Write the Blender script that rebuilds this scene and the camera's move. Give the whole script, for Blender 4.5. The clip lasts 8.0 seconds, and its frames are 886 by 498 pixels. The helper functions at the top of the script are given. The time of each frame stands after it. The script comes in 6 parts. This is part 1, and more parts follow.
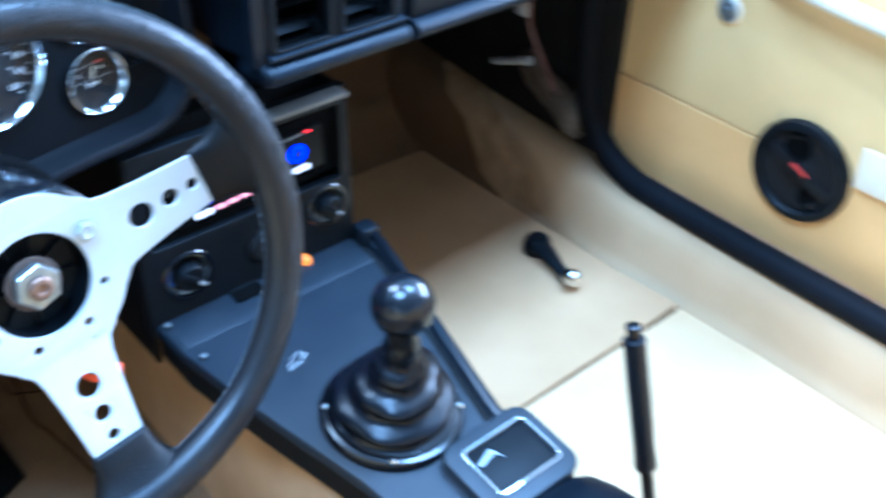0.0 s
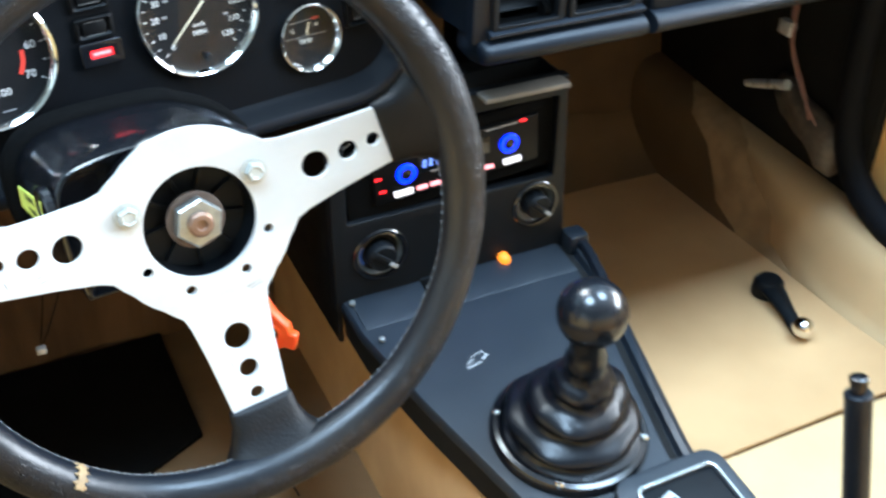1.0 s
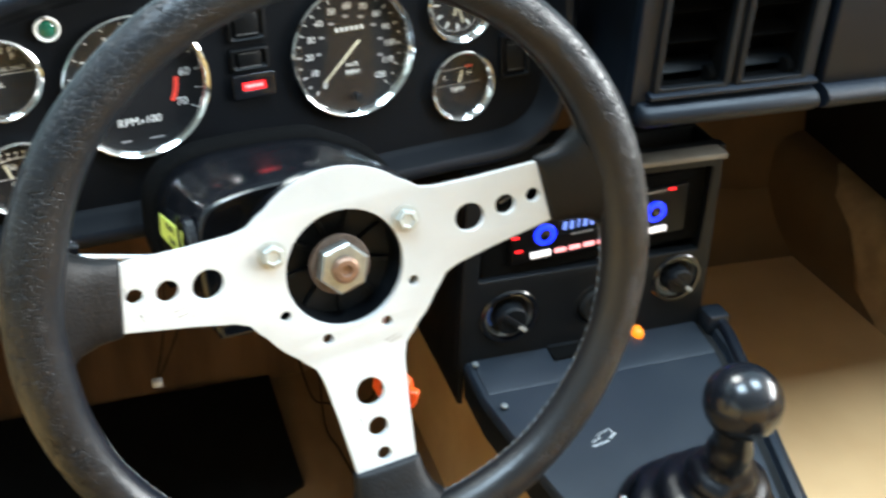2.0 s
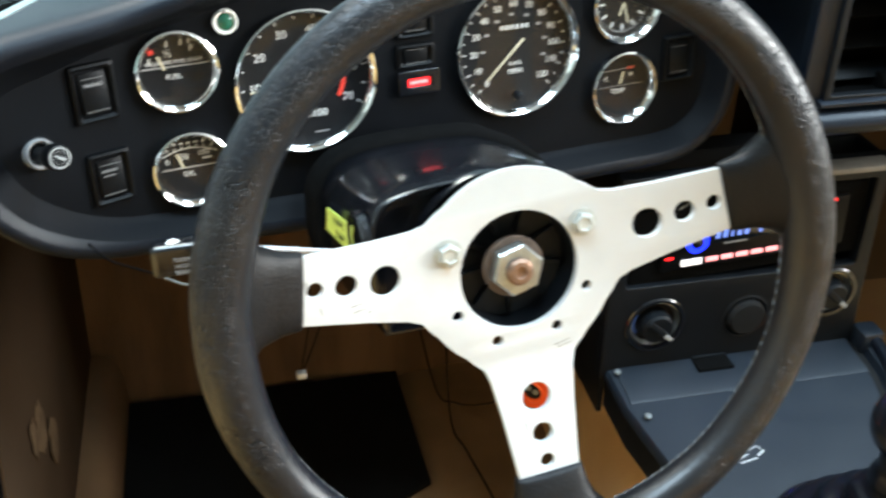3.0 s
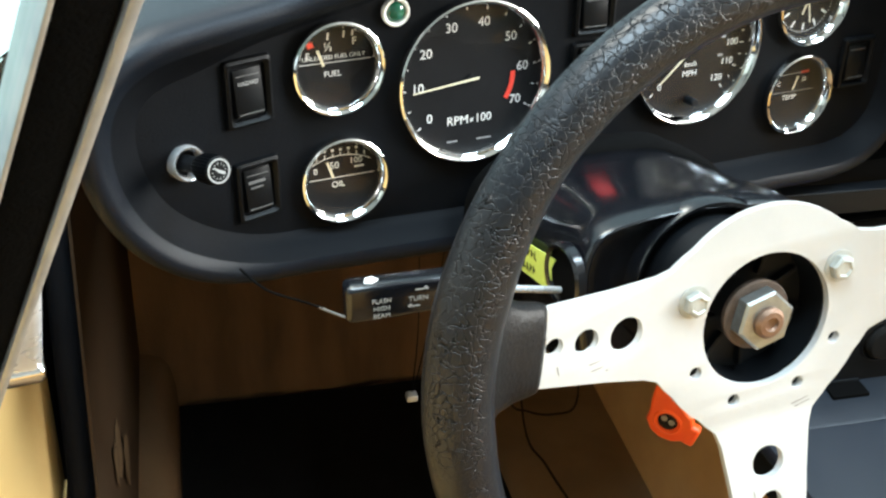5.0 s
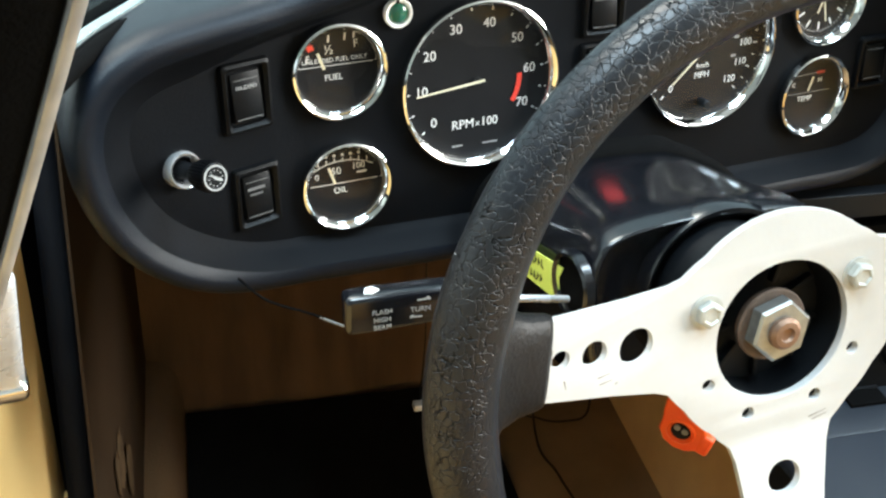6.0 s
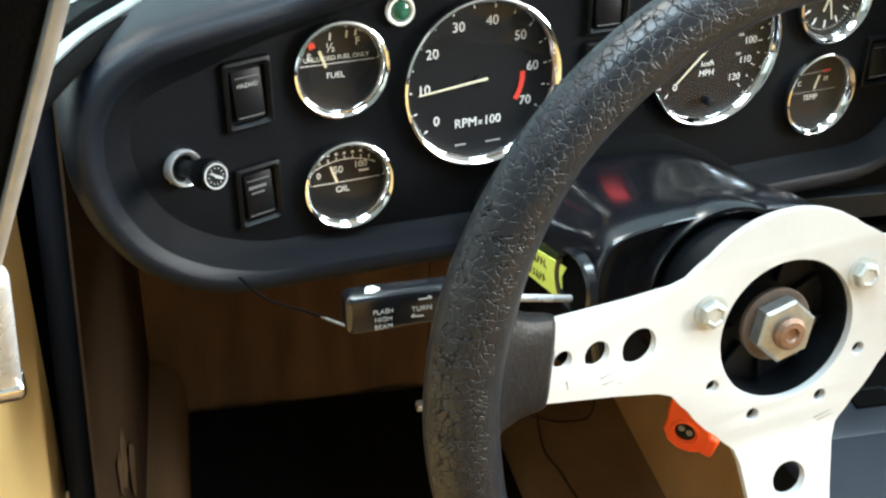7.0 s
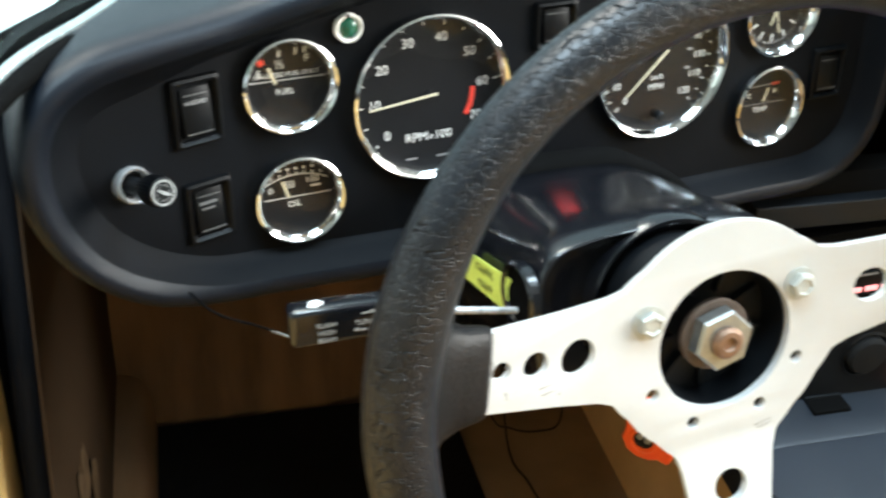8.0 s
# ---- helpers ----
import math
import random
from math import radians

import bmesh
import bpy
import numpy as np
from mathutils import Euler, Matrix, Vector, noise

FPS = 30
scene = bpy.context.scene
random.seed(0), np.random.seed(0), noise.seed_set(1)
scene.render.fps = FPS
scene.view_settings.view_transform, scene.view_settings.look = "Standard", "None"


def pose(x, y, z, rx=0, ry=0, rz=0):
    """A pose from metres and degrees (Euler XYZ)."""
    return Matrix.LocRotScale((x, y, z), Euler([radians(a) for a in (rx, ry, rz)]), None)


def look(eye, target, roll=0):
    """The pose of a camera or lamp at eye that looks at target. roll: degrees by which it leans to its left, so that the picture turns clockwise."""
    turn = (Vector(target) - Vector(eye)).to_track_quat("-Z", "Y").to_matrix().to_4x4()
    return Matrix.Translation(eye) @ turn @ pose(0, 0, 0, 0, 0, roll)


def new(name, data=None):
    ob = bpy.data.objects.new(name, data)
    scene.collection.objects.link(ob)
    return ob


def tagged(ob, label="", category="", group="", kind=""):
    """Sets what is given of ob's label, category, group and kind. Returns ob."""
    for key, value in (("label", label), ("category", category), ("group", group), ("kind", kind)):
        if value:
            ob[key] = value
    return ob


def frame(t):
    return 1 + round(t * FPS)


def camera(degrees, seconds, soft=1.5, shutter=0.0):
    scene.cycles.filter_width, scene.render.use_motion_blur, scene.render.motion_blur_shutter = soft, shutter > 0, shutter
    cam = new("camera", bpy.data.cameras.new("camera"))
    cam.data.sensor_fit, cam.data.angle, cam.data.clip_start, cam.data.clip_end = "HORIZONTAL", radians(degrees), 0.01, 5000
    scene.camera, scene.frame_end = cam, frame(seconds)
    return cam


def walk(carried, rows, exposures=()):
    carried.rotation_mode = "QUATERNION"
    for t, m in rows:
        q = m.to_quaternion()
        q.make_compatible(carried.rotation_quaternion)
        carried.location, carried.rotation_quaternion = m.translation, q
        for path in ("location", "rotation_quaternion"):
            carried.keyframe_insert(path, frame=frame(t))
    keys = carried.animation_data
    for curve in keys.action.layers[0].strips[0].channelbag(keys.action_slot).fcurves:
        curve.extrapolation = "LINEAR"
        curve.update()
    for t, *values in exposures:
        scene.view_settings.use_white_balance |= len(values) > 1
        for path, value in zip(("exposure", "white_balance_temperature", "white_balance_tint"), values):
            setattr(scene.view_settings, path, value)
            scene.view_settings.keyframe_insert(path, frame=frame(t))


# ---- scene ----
cam = camera(46.7, 8.0, soft=2.4, shutter=0.8)
DASH = pose(0, 0, 0.575, -6, 0, 11)
PATH = [
    (0, (-0.198, -0.769, 0.305), (1.09, 0.309, -0.78), -3.4),
    (0.2, (-0.178, -0.77, 0.286), (0.854, 0.242, -0.609), -3.9),
    (0.3, (-0.167, -0.774, 0.283), (1.009, 0.467, -0.755), -4.0),
    (0.5, (-0.152, -0.78, 0.272), (0.926, 0.56, -0.748), -3.9),
    (0.7, (-0.143, -0.782, 0.26), (0.876, 0.606, -0.757), -3.8),
    (1, (-0.139, -0.76, 0.234), (0.844, 0.663, -0.77), -3.5),
    (1.2, (-0.136, -0.743, 0.23), (0.828, 0.707, -0.755), -2.9),
    (1.5, (-0.142, -0.721, 0.223), (0.761, 0.787, -0.732), -2.7),
    (1.7, (-0.143, -0.714, 0.216), (0.748, 0.821, -0.706), -1.9),
    (2.8, (-0.175, -0.686, 0.214), (0.545, 0.956, -0.671), -1.8),
    (3, (-0.183, -0.678, 0.212), (0.507, 0.974, -0.68), -1.7),
    (3.5, (-0.217, -0.636, 0.212), (0.467, 1.014, -0.689), -0.4),
    (4, (-0.258, -0.588, 0.223), (0.445, 1.053, -0.679), 0.0),
    (4.5, (-0.274, -0.553, 0.217), (0.475, 1.055, -0.706), 0.7),
    (4.7, (-0.273, -0.545, 0.211), (0.367, 0.813, -0.587), 1.0),
    (5.8, (-0.258, -0.523, 0.204), (0.354, 0.836, -0.613), 0.2),
    (6, (-0.258, -0.523, 0.202), (0.464, 1.083, -0.746), 0.3),
    (6.1, (-0.256, -0.522, 0.203), (0.461, 1.087, -0.745), 0.1),
    (6.5, (-0.255, -0.522, 0.199), (0.458, 1.085, -0.753), 0.3),
    (7, (-0.255, -0.521, 0.2), (0.457, 1.09, -0.749), 0.2),
    (7.5, (-0.259, -0.524, 0.203), (0.462, 1.092, -0.727), 0.5),
    (8, (-0.24, -0.534, 0.205), (0.505, 1.072, -0.726), 0.2),
]
walk(cam, [(t, DASH @ look(eye, target, roll)) for t, eye, target, roll in PATH],
     [(0.0, 1.36, 4200, 9), (0.5, 1.43, 4700, 9), (1.0, 1.38, 5650, 8), (1.5, 1.20, 6100, 8), (3.0, 1.15, 6400, 8), (4.5, 1.12, 6650, 8), (8.0, 1.12, 6650, 8)])


# ---- light ----
world = bpy.data.worlds.new("daylight")
scene.world = world
world.use_nodes = True
wn = world.node_tree
sky = wn.nodes.new("ShaderNodeTexSky")
sky.sky_type, sky.sun_disc = "NISHITA", False
sky.sun_elevation, sky.sun_rotation = radians(52), radians(150)
veil = wn.nodes.new("ShaderNodeMixRGB")          # thin overcast over the blue
veil.inputs["Fac"].default_value = 0.72
veil.inputs["Color2"].default_value = (5.0, 6.4, 7.0, 1)
wn.links.new(sky.outputs["Color"], veil.inputs["Color1"])
wn.links.new(veil.outputs["Color"], wn.nodes["Background"].inputs["Color"])
wn.nodes["Background"].inputs["Strength"].default_value = 0.15
sun = new("sun", bpy.data.lights.new("sun", "SUN"))
sun.data.energy, sun.data.angle, sun.data.color = 1.5, radians(20), (1.0, 0.97, 0.92)
sun.matrix_basis = look((-2.0, 8.0, 9.0), (0.0, 3.0, 0.0))
# two roof lights of the workshop, in their openings above the car
SKYLIGHTS = ((-0.45, -0.42, 0.9, 0.9), (1.35, -0.42, 0.9, 0.9))
for sx, sy, sw, sl in SKYLIGHTS:
    pane_light = new("roof_light", bpy.data.lights.new("roof_light", "AREA"))
    pane_light.data.shape, pane_light.data.size, pane_light.data.size_y = "RECTANGLE", sw, sl
    pane_light.data.energy, pane_light.data.color = 45.0, (0.66, 0.85, 1.0)
    pane_light.matrix_basis = pose(sx, sy, 2.72)
# side lamp added to brighten the driver's door card, in an assumed window
ASSUMED_WINDOW = (-2.2, 0.6, 1.0, 2.55)
side_light = new("added_side_light", bpy.data.lights.new("added_side_light", "AREA"))
side_light.data.shape, side_light.data.size, side_light.data.size_y = "RECTANGLE", ASSUMED_WINDOW[3] - ASSUMED_WINDOW[2], ASSUMED_WINDOW[1] - ASSUMED_WINDOW[0]
side_light.data.energy, side_light.data.color = 262.0, (0.98, 0.98, 0.96)
side_light.matrix_basis = pose(4.42, (ASSUMED_WINDOW[0] + ASSUMED_WINDOW[1]) / 2, (ASSUMED_WINDOW[2] + ASSUMED_WINDOW[3]) / 2, 0, 90, 0)


# ---- helpers of this scene ----
def mesh_of(name, bm, sharp=35.0):
    me = bpy.data.meshes.new(name)
    bmesh.ops.recalc_face_normals(bm, faces=bm.faces)
    bm.to_mesh(me)
    bm.free()
    me.polygons.foreach_set("use_smooth", [True] * len(me.polygons))
    me.set_sharp_from_angle(angle=radians(sharp))
    return me


def part(name, bm, material, parent=None, label="", m=None, sharp=35.0):
    """One bmesh as one mesh object, in the frame of its parent."""
    ob = new(name, mesh_of(name, bm, sharp))
    ob.data.materials.append(material)
    if parent is not None:
        ob.parent = parent
    if m is not None:
        ob.matrix_basis = m
    return tagged(ob, label)


def thing(name, m, label, category, group="", kind=""):
    ob = new(name)
    ob.empty_display_size = 0.02
    ob.matrix_basis = m
    return tagged(ob, label, category, group, kind)


def single(name, bm, material, m, label, category, group="", kind="", sharp=35.0):
    ob = part(name, bm, material, None, "", m, sharp)
    return tagged(ob, label, category, group, kind)


def box(x0, x1, y0, y1, z0, z1, bevel=0.0, bm=None, seg=2):
    own = bmesh.new()
    bmesh.ops.create_cube(own, size=1.0)
    for v in own.verts:
        v.co = Vector((x0 + (v.co.x + 0.5) * (x1 - x0), y0 + (v.co.y + 0.5) * (y1 - y0), z0 + (v.co.z + 0.5) * (z1 - z0)))
    if bevel > 0:
        bmesh.ops.bevel(own, geom=own.edges[:], offset=bevel, segments=seg, profile=0.5, affect="EDGES")
    if bm is None:
        return own
    return join(bm, own)


def join(bm, other, m=None):
    keep = {}
    for v in other.verts:
        keep[v] = bm.verts.new((m @ v.co) if m is not None else v.co)
    for f in other.faces:
        try:
            bm.faces.new([keep[v] for v in f.verts])
        except ValueError:
            pass
    other.free()
    return bm


def loft(rings, closed=True, caps=False, bm=None):
    """Skin rings of points one to the next. closed: each ring is a loop."""
    bm = bm or bmesh.new()
    rows = [[bm.verts.new(p) for p in ring] for ring in rings]
    n = len(rows[0])
    for a, b in zip(rows, rows[1:]):
        for i in range(n if closed else n - 1):
            j = (i + 1) % n
            bm.faces.new((a[i], a[j], b[j], b[i]))
    if caps:
        bm.faces.new(rows[0][::-1])
        bm.faces.new(rows[-1])
    return bm


def lathe(profile, seg=32, m=None, bm=None, wobble=None, caps=True):
    """Turn (radius, height) about the z axis; m puts the axis elsewhere."""
    m = m or Matrix.Identity(4)
    rings = []
    for k, (r, h) in enumerate(profile):
        ring = []
        for i in range(seg):
            a = 2 * math.pi * i / seg
            dr = wobble(a, h) if wobble else 0.0
            ring.append(m @ Vector(((r + dr) * math.cos(a), (r + dr) * math.sin(a), h)))
        rings.append(ring)
    return loft(rings, True, caps, bm)


def along(p, q):
    """A frame whose z axis runs from p to q."""
    d = Vector(q) - Vector(p)
    return Matrix.Translation(p) @ d.to_track_quat("Z", "Y").to_matrix().to_4x4(), d.length


def rod(p, q, r, r2=None, seg=16, bm=None):
    m, n = along(p, q)
    return lathe([(r, 0), (r if r2 is None else r2, n)], seg, m, bm)


def tube(points, r, seg=10, bm=None, smooth=6):
    """A round cable or bar through points."""
    pts = [Vector(p) for p in points]
    if smooth and len(pts) > 2:
        fine = []
        for i in range(len(pts) - 1):
            p0, p1, p2, p3 = pts[max(i - 1, 0)], pts[i], pts[i + 1], pts[min(i + 2, len(pts) - 1)]
            for k in range(smooth):
                t = k / smooth
                fine.append(0.5 * (2 * p1 + (p2 - p0) * t + (2 * p0 - 5 * p1 + 4 * p2 - p3) * t * t + (3 * p1 - p0 - 3 * p2 + p3) * t ** 3))
        pts = fine + [pts[-1]]
    rings, up = [], Vector((0.3, 0.2, 1)).normalized()
    for i, p in enumerate(pts):
        d = (pts[min(i + 1, len(pts) - 1)] - pts[max(i - 1, 0)]).normalized()
        side = d.cross(up)
        side = side.normalized() if side.length > 1e-4 else d.orthogonal().normalized()
        over = side.cross(d)
        rr = r(i / (len(pts) - 1)) if callable(r) else r
        rings.append([p + rr * (math.cos(2 * math.pi * k / seg) * side + math.sin(2 * math.pi * k / seg) * over) for k in range(seg)])
    return loft(rings, True, True, bm)


def flat(outline, holes=(), depth=0.002, bevel=0.0):
    """A plate in the xy plane, centred on z = 0, with holes through it."""
    cu = bpy.data.curves.new("plate", "CURVE")
    cu.dimensions, cu.fill_mode, cu.extrude, cu.bevel_depth = "2D", "BOTH", depth / 2, bevel
    for pts in (outline, *holes):
        sp = cu.splines.new("POLY")
        sp.points.add(len(pts) - 1)
        for q, p in zip(sp.points, pts):
            q.co = (p[0], p[1], 0, 1)
        sp.use_cyclic_u = True
    ob = bpy.data.objects.new("plate", cu)
    bm = bmesh.new()
    bm.from_mesh(ob.to_mesh())
    ob.to_mesh_clear()
    bpy.data.objects.remove(ob)
    bpy.data.curves.remove(cu)
    bmesh.ops.remove_doubles(bm, verts=bm.verts, dist=1e-6)
    return bm


def circle(r, n=32, x=0.0, y=0.0):
    return [(x + r * math.cos(2 * math.pi * i / n), y + r * math.sin(2 * math.pi * i / n)) for i in range(n)]


def rounded(x0, x1, y0, y1, r, n=5):
    out = []
    for cx, cy, a in ((x1 - r, y0 + r, -90), (x1 - r, y1 - r, 0), (x0 + r, y1 - r, 90), (x0 + r, y0 + r, 180)):
        for k in range(n + 1):
            b = radians(a + 90 * k / n)
            out.append((cx + r * math.cos(b), cy + r * math.sin(b)))
    return out


UPRIGHT = pose(0, 0, 0, 90, 0, 0)      # turns a plate of the xy plane to face -y, its y up


def lettering(text, size, material, parent, m, name="lettering", bold=0.0):
    """Words in the built-in font as a thin mesh, centred, in the xy plane of m."""
    cu = bpy.data.curves.new("words", "FONT")
    cu.body, cu.size, cu.align_x, cu.align_y, cu.extrude, cu.resolution_u, cu.offset = text, size, "CENTER", "CENTER", 0.00012, 3, bold
    ob = bpy.data.objects.new("words", cu)
    me = bpy.data.meshes.new_from_object(ob)
    bpy.data.objects.remove(ob)
    bpy.data.curves.remove(cu)
    me.materials.clear()
    me.materials.append(material)
    got = new(name, me)
    got.parent, got.matrix_basis = parent, m
    return got


# ---- materials ----
def material(name, colour, rough=0.5, metal=0.0, other=None, scale=20.0, mix=0.5, bump=0.0, bump_scale=200.0, coat=0.0, spread=0.0, detail=4.0, stretch=(1, 1, 1), low=0.35, high=0.65, spec=0.5):
    """Two colours by a noise, a fine relief and an uneven gloss."""
    ma = bpy.data.materials.new(name)
    ma.use_nodes = True
    nt = ma.node_tree
    bs = nt.nodes["Principled BSDF"]
    bs.inputs["Base Color"].default_value = (*colour, 1)
    bs.inputs["Roughness"].default_value, bs.inputs["Metallic"].default_value = rough, metal
    bs.inputs["Coat Weight"].default_value = coat
    bs.inputs["Specular IOR Level"].default_value = spec
    bs.inputs["Coat Roughness"].default_value = 0.08
    tc = nt.nodes.new("ShaderNodeTexCoord")
    mp = nt.nodes.new("ShaderNodeMapping")
    mp.inputs["Scale"].default_value = stretch
    nt.links.new(tc.outputs["Object"], mp.inputs["Vector"])
    if other is not None or spread:
        no = nt.nodes.new("ShaderNodeTexNoise")
        no.inputs["Scale"].default_value, no.inputs["Detail"].default_value = scale, detail
        nt.links.new(mp.outputs["Vector"], no.inputs["Vector"])
        mr = nt.nodes.new("ShaderNodeMapRange")
        mr.inputs["From Min"].default_value, mr.inputs["From Max"].default_value = low, high
        nt.links.new(no.outputs["Fac"], mr.inputs["Value"])
        if other is not None:
            mx = nt.nodes.new("ShaderNodeMix")
            mx.data_type = "RGBA"
            mx.inputs["A"].default_value, mx.inputs["B"].default_value = (*colour, 1), tuple(c + (o - c) * mix for c, o in zip(colour, other)) + (1,)
            nt.links.new(mr.outputs["Result"], mx.inputs["Factor"])
            nt.links.new(mx.outputs["Result"], bs.inputs["Base Color"])
        if spread:
            rr = nt.nodes.new("ShaderNodeMapRange")
            rr.inputs["To Min"].default_value, rr.inputs["To Max"].default_value = max(rough - spread, 0.02), rough + spread
            nt.links.new(no.outputs["Fac"], rr.inputs["Value"])
            nt.links.new(rr.outputs["Result"], bs.inputs["Roughness"])
    if bump:
        nb = nt.nodes.new("ShaderNodeTexNoise")
        nb.inputs["Scale"].default_value, nb.inputs["Detail"].default_value = bump_scale, 3.0
        nt.links.new(tc.outputs["Object"], nb.inputs["Vector"])
        bu = nt.nodes.new("ShaderNodeBump")
        bu.inputs["Strength"].default_value, bu.inputs["Distance"].default_value = bump, 0.001
        nt.links.new(nb.outputs["Fac"], bu.inputs["Height"])
        nt.links.new(bu.outputs["Normal"], bs.inputs["Normal"])
    return ma


def glowing(name, colour, strength):
    ma = bpy.data.materials.new(name)
    ma.use_nodes = True
    bs = ma.node_tree.nodes["Principled BSDF"]
    bs.inputs["Base Color"].default_value = (*[c * 0.5 for c in colour], 1)
    bs.inputs["Emission Color"].default_value, bs.inputs["Emission Strength"].default_value = (*colour, 1), strength
    return ma


def clear_glass(name, tint=(1, 1, 1), even=0.0, ior=1.5):
    ma = bpy.data.materials.new(name)
    ma.use_nodes = True
    nt = ma.node_tree
    nt.nodes.remove(nt.nodes["Principled BSDF"])
    out = nt.nodes["Material Output"]
    tr, gl, fr, mx = (nt.nodes.new("ShaderNode" + n) for n in ("BsdfTransparent", "BsdfGlossy", "Fresnel", "MixShader"))
    tr.inputs["Color"].default_value = (*tint, 1)
    gl.inputs["Roughness"].default_value, fr.inputs["IOR"].default_value = 0.015, ior
    mx.inputs["Fac"].default_value = even
    if even == 0.0:
        nt.links.new(fr.outputs["Fac"], mx.inputs["Fac"])
    nt.links.new(tr.outputs["BSDF"], mx.inputs[1])
    nt.links.new(gl.outputs["BSDF"], mx.inputs[2])
    nt.links.new(mx.outputs["Shader"], out.inputs["Surface"])
    return ma


def cracked_leather():
    """Old black leather: wrinkled, cracked into small cells in patches, worn brown on the ridges."""
    ma = material("cracked_leather", (0.030, 0.028, 0.027), 0.5, spec=0.36)
    nt = ma.node_tree
    bs = nt.nodes["Principled BSDF"]
    tc = next(n for n in nt.nodes if n.type == "TEX_COORD")
    warp = nt.nodes.new("ShaderNodeTexNoise")
    warp.inputs["Scale"].default_value, warp.inputs["Detail"].default_value = 120.0, 4.0
    add = nt.nodes.new("ShaderNodeMixRGB")
    add.blend_type, add.inputs["Fac"].default_value = "ADD", 0.011
    nt.links.new(tc.outputs["Object"], warp.inputs["Vector"])
    nt.links.new(tc.outputs["Object"], add.inputs["Color1"])
    nt.links.new(warp.outputs["Color"], add.inputs["Color2"])
    cells = nt.nodes.new("ShaderNodeTexVoronoi")
    cells.feature = "DISTANCE_TO_EDGE"
    cells.inputs["Scale"].default_value = 245.0
    nt.links.new(add.outputs["Color"], cells.inputs["Vector"])
    crack = nt.nodes.new("ShaderNodeMapRange")
    crack.inputs["From Max"].default_value = 0.075
    nt.links.new(cells.outputs["Distance"], crack.inputs["Value"])
    patch = nt.nodes.new("ShaderNodeTexNoise")
    patch.inputs["Scale"].default_value, patch.inputs["Detail"].default_value = 22.0, 2.0
    nt.links.new(tc.outputs["Object"], patch.inputs["Vector"])
    where = nt.nodes.new("ShaderNodeMapRange")
    where.inputs["From Min"].default_value, where.inputs["From Max"].default_value = 0.30, 0.48
    nt.links.new(patch.outputs["Fac"], where.inputs["Value"])
    # the outer half of the rim is cracked, the inner half rubbed smooth
    flatten = nt.nodes.new("ShaderNodeVectorMath")
    flatten.operation = "MULTIPLY"
    flatten.inputs[1].default_value = (1, 1, 0)
    nt.links.new(tc.outputs["Object"], flatten.inputs[0])
    radius = nt.nodes.new("ShaderNodeVectorMath")
    radius.operation = "LENGTH"
    nt.links.new(flatten.outputs["Vector"], radius.inputs[0])
    outer = nt.nodes.new("ShaderNodeMapRange")
    outer.inputs["From Min"].default_value, outer.inputs["From Max"].default_value = 0.162, 0.172
    nt.links.new(radius.outputs["Value"], outer.inputs["Value"])
    both = nt.nodes.new("ShaderNodeMath")
    both.operation = "MULTIPLY"
    nt.links.new(outer.outputs["Result"], both.inputs[0])
    nt.links.new(where.outputs["Result"], both.inputs[1])
    short = nt.nodes.new("ShaderNodeTexNoise")
    short.inputs["Scale"].default_value, short.inputs["Detail"].default_value = 130.0, 3.0
    nt.links.new(tc.outputs["Object"], short.inputs["Vector"])
    bits = nt.nodes.new("ShaderNodeMapRange")
    bits.inputs["From Min"].default_value, bits.inputs["From Max"].default_value = 0.35, 0.62
    bits.inputs["To Min"].default_value = 0.30
    nt.links.new(short.outputs["Fac"], bits.inputs["Value"])
    broken = nt.nodes.new("ShaderNodeMath")
    broken.operation = "MULTIPLY"
    nt.links.new(both.outputs["Value"], broken.inputs[0])
    nt.links.new(bits.outputs["Result"], broken.inputs[1])
    relief = nt.nodes.new("ShaderNodeMixRGB")
    relief.inputs["Color1"].default_value = (1, 1, 1, 1)
    nt.links.new(broken.outputs["Value"], relief.inputs["Fac"])
    nt.links.new(crack.outputs["Result"], relief.inputs["Color2"])
    grain = nt.nodes.new("ShaderNodeTexNoise")
    grain.inputs["Scale"].default_value, grain.inputs["Detail"].default_value = 210.0, 6.0
    nt.links.new(tc.outputs["Object"], grain.inputs["Vector"])
    b1, b2 = nt.nodes.new("ShaderNodeBump"), nt.nodes.new("ShaderNodeBump")
    b1.inputs["Strength"].default_value, b1.inputs["Distance"].default_value = 0.80, 0.00055
    b2.inputs["Strength"].default_value, b2.inputs["Distance"].default_value = 0.42, 0.0006
    nt.links.new(relief.outputs["Color"], b1.inputs["Height"])
    nt.links.new(grain.outputs["Fac"], b2.inputs["Height"])
    nt.links.new(b1.outputs["Normal"], b2.inputs["Normal"])
    nt.links.new(b2.outputs["Normal"], bs.inputs["Normal"])
    worn = nt.nodes.new("ShaderNodeMix")
    worn.data_type = "RGBA"
    worn.inputs["A"].default_value, worn.inputs["B"].default_value = (0.0045, 0.0060, 0.0088, 1), (0.0125, 0.0108, 0.0098, 1)
    wide = nt.nodes.new("ShaderNodeTexNoise")
    wide.inputs["Scale"].default_value, wide.inputs["Detail"].default_value = 9.0, 5.0
    nt.links.new(tc.outputs["Object"], wide.inputs["Vector"])
    wr = nt.nodes.new("ShaderNodeMapRange")
    wr.inputs["From Min"].default_value, wr.inputs["From Max"].default_value = 0.44, 0.72
    nt.links.new(wide.outputs["Fac"], wr.inputs["Value"])
    nt.links.new(wr.outputs["Result"], worn.inputs["Factor"])
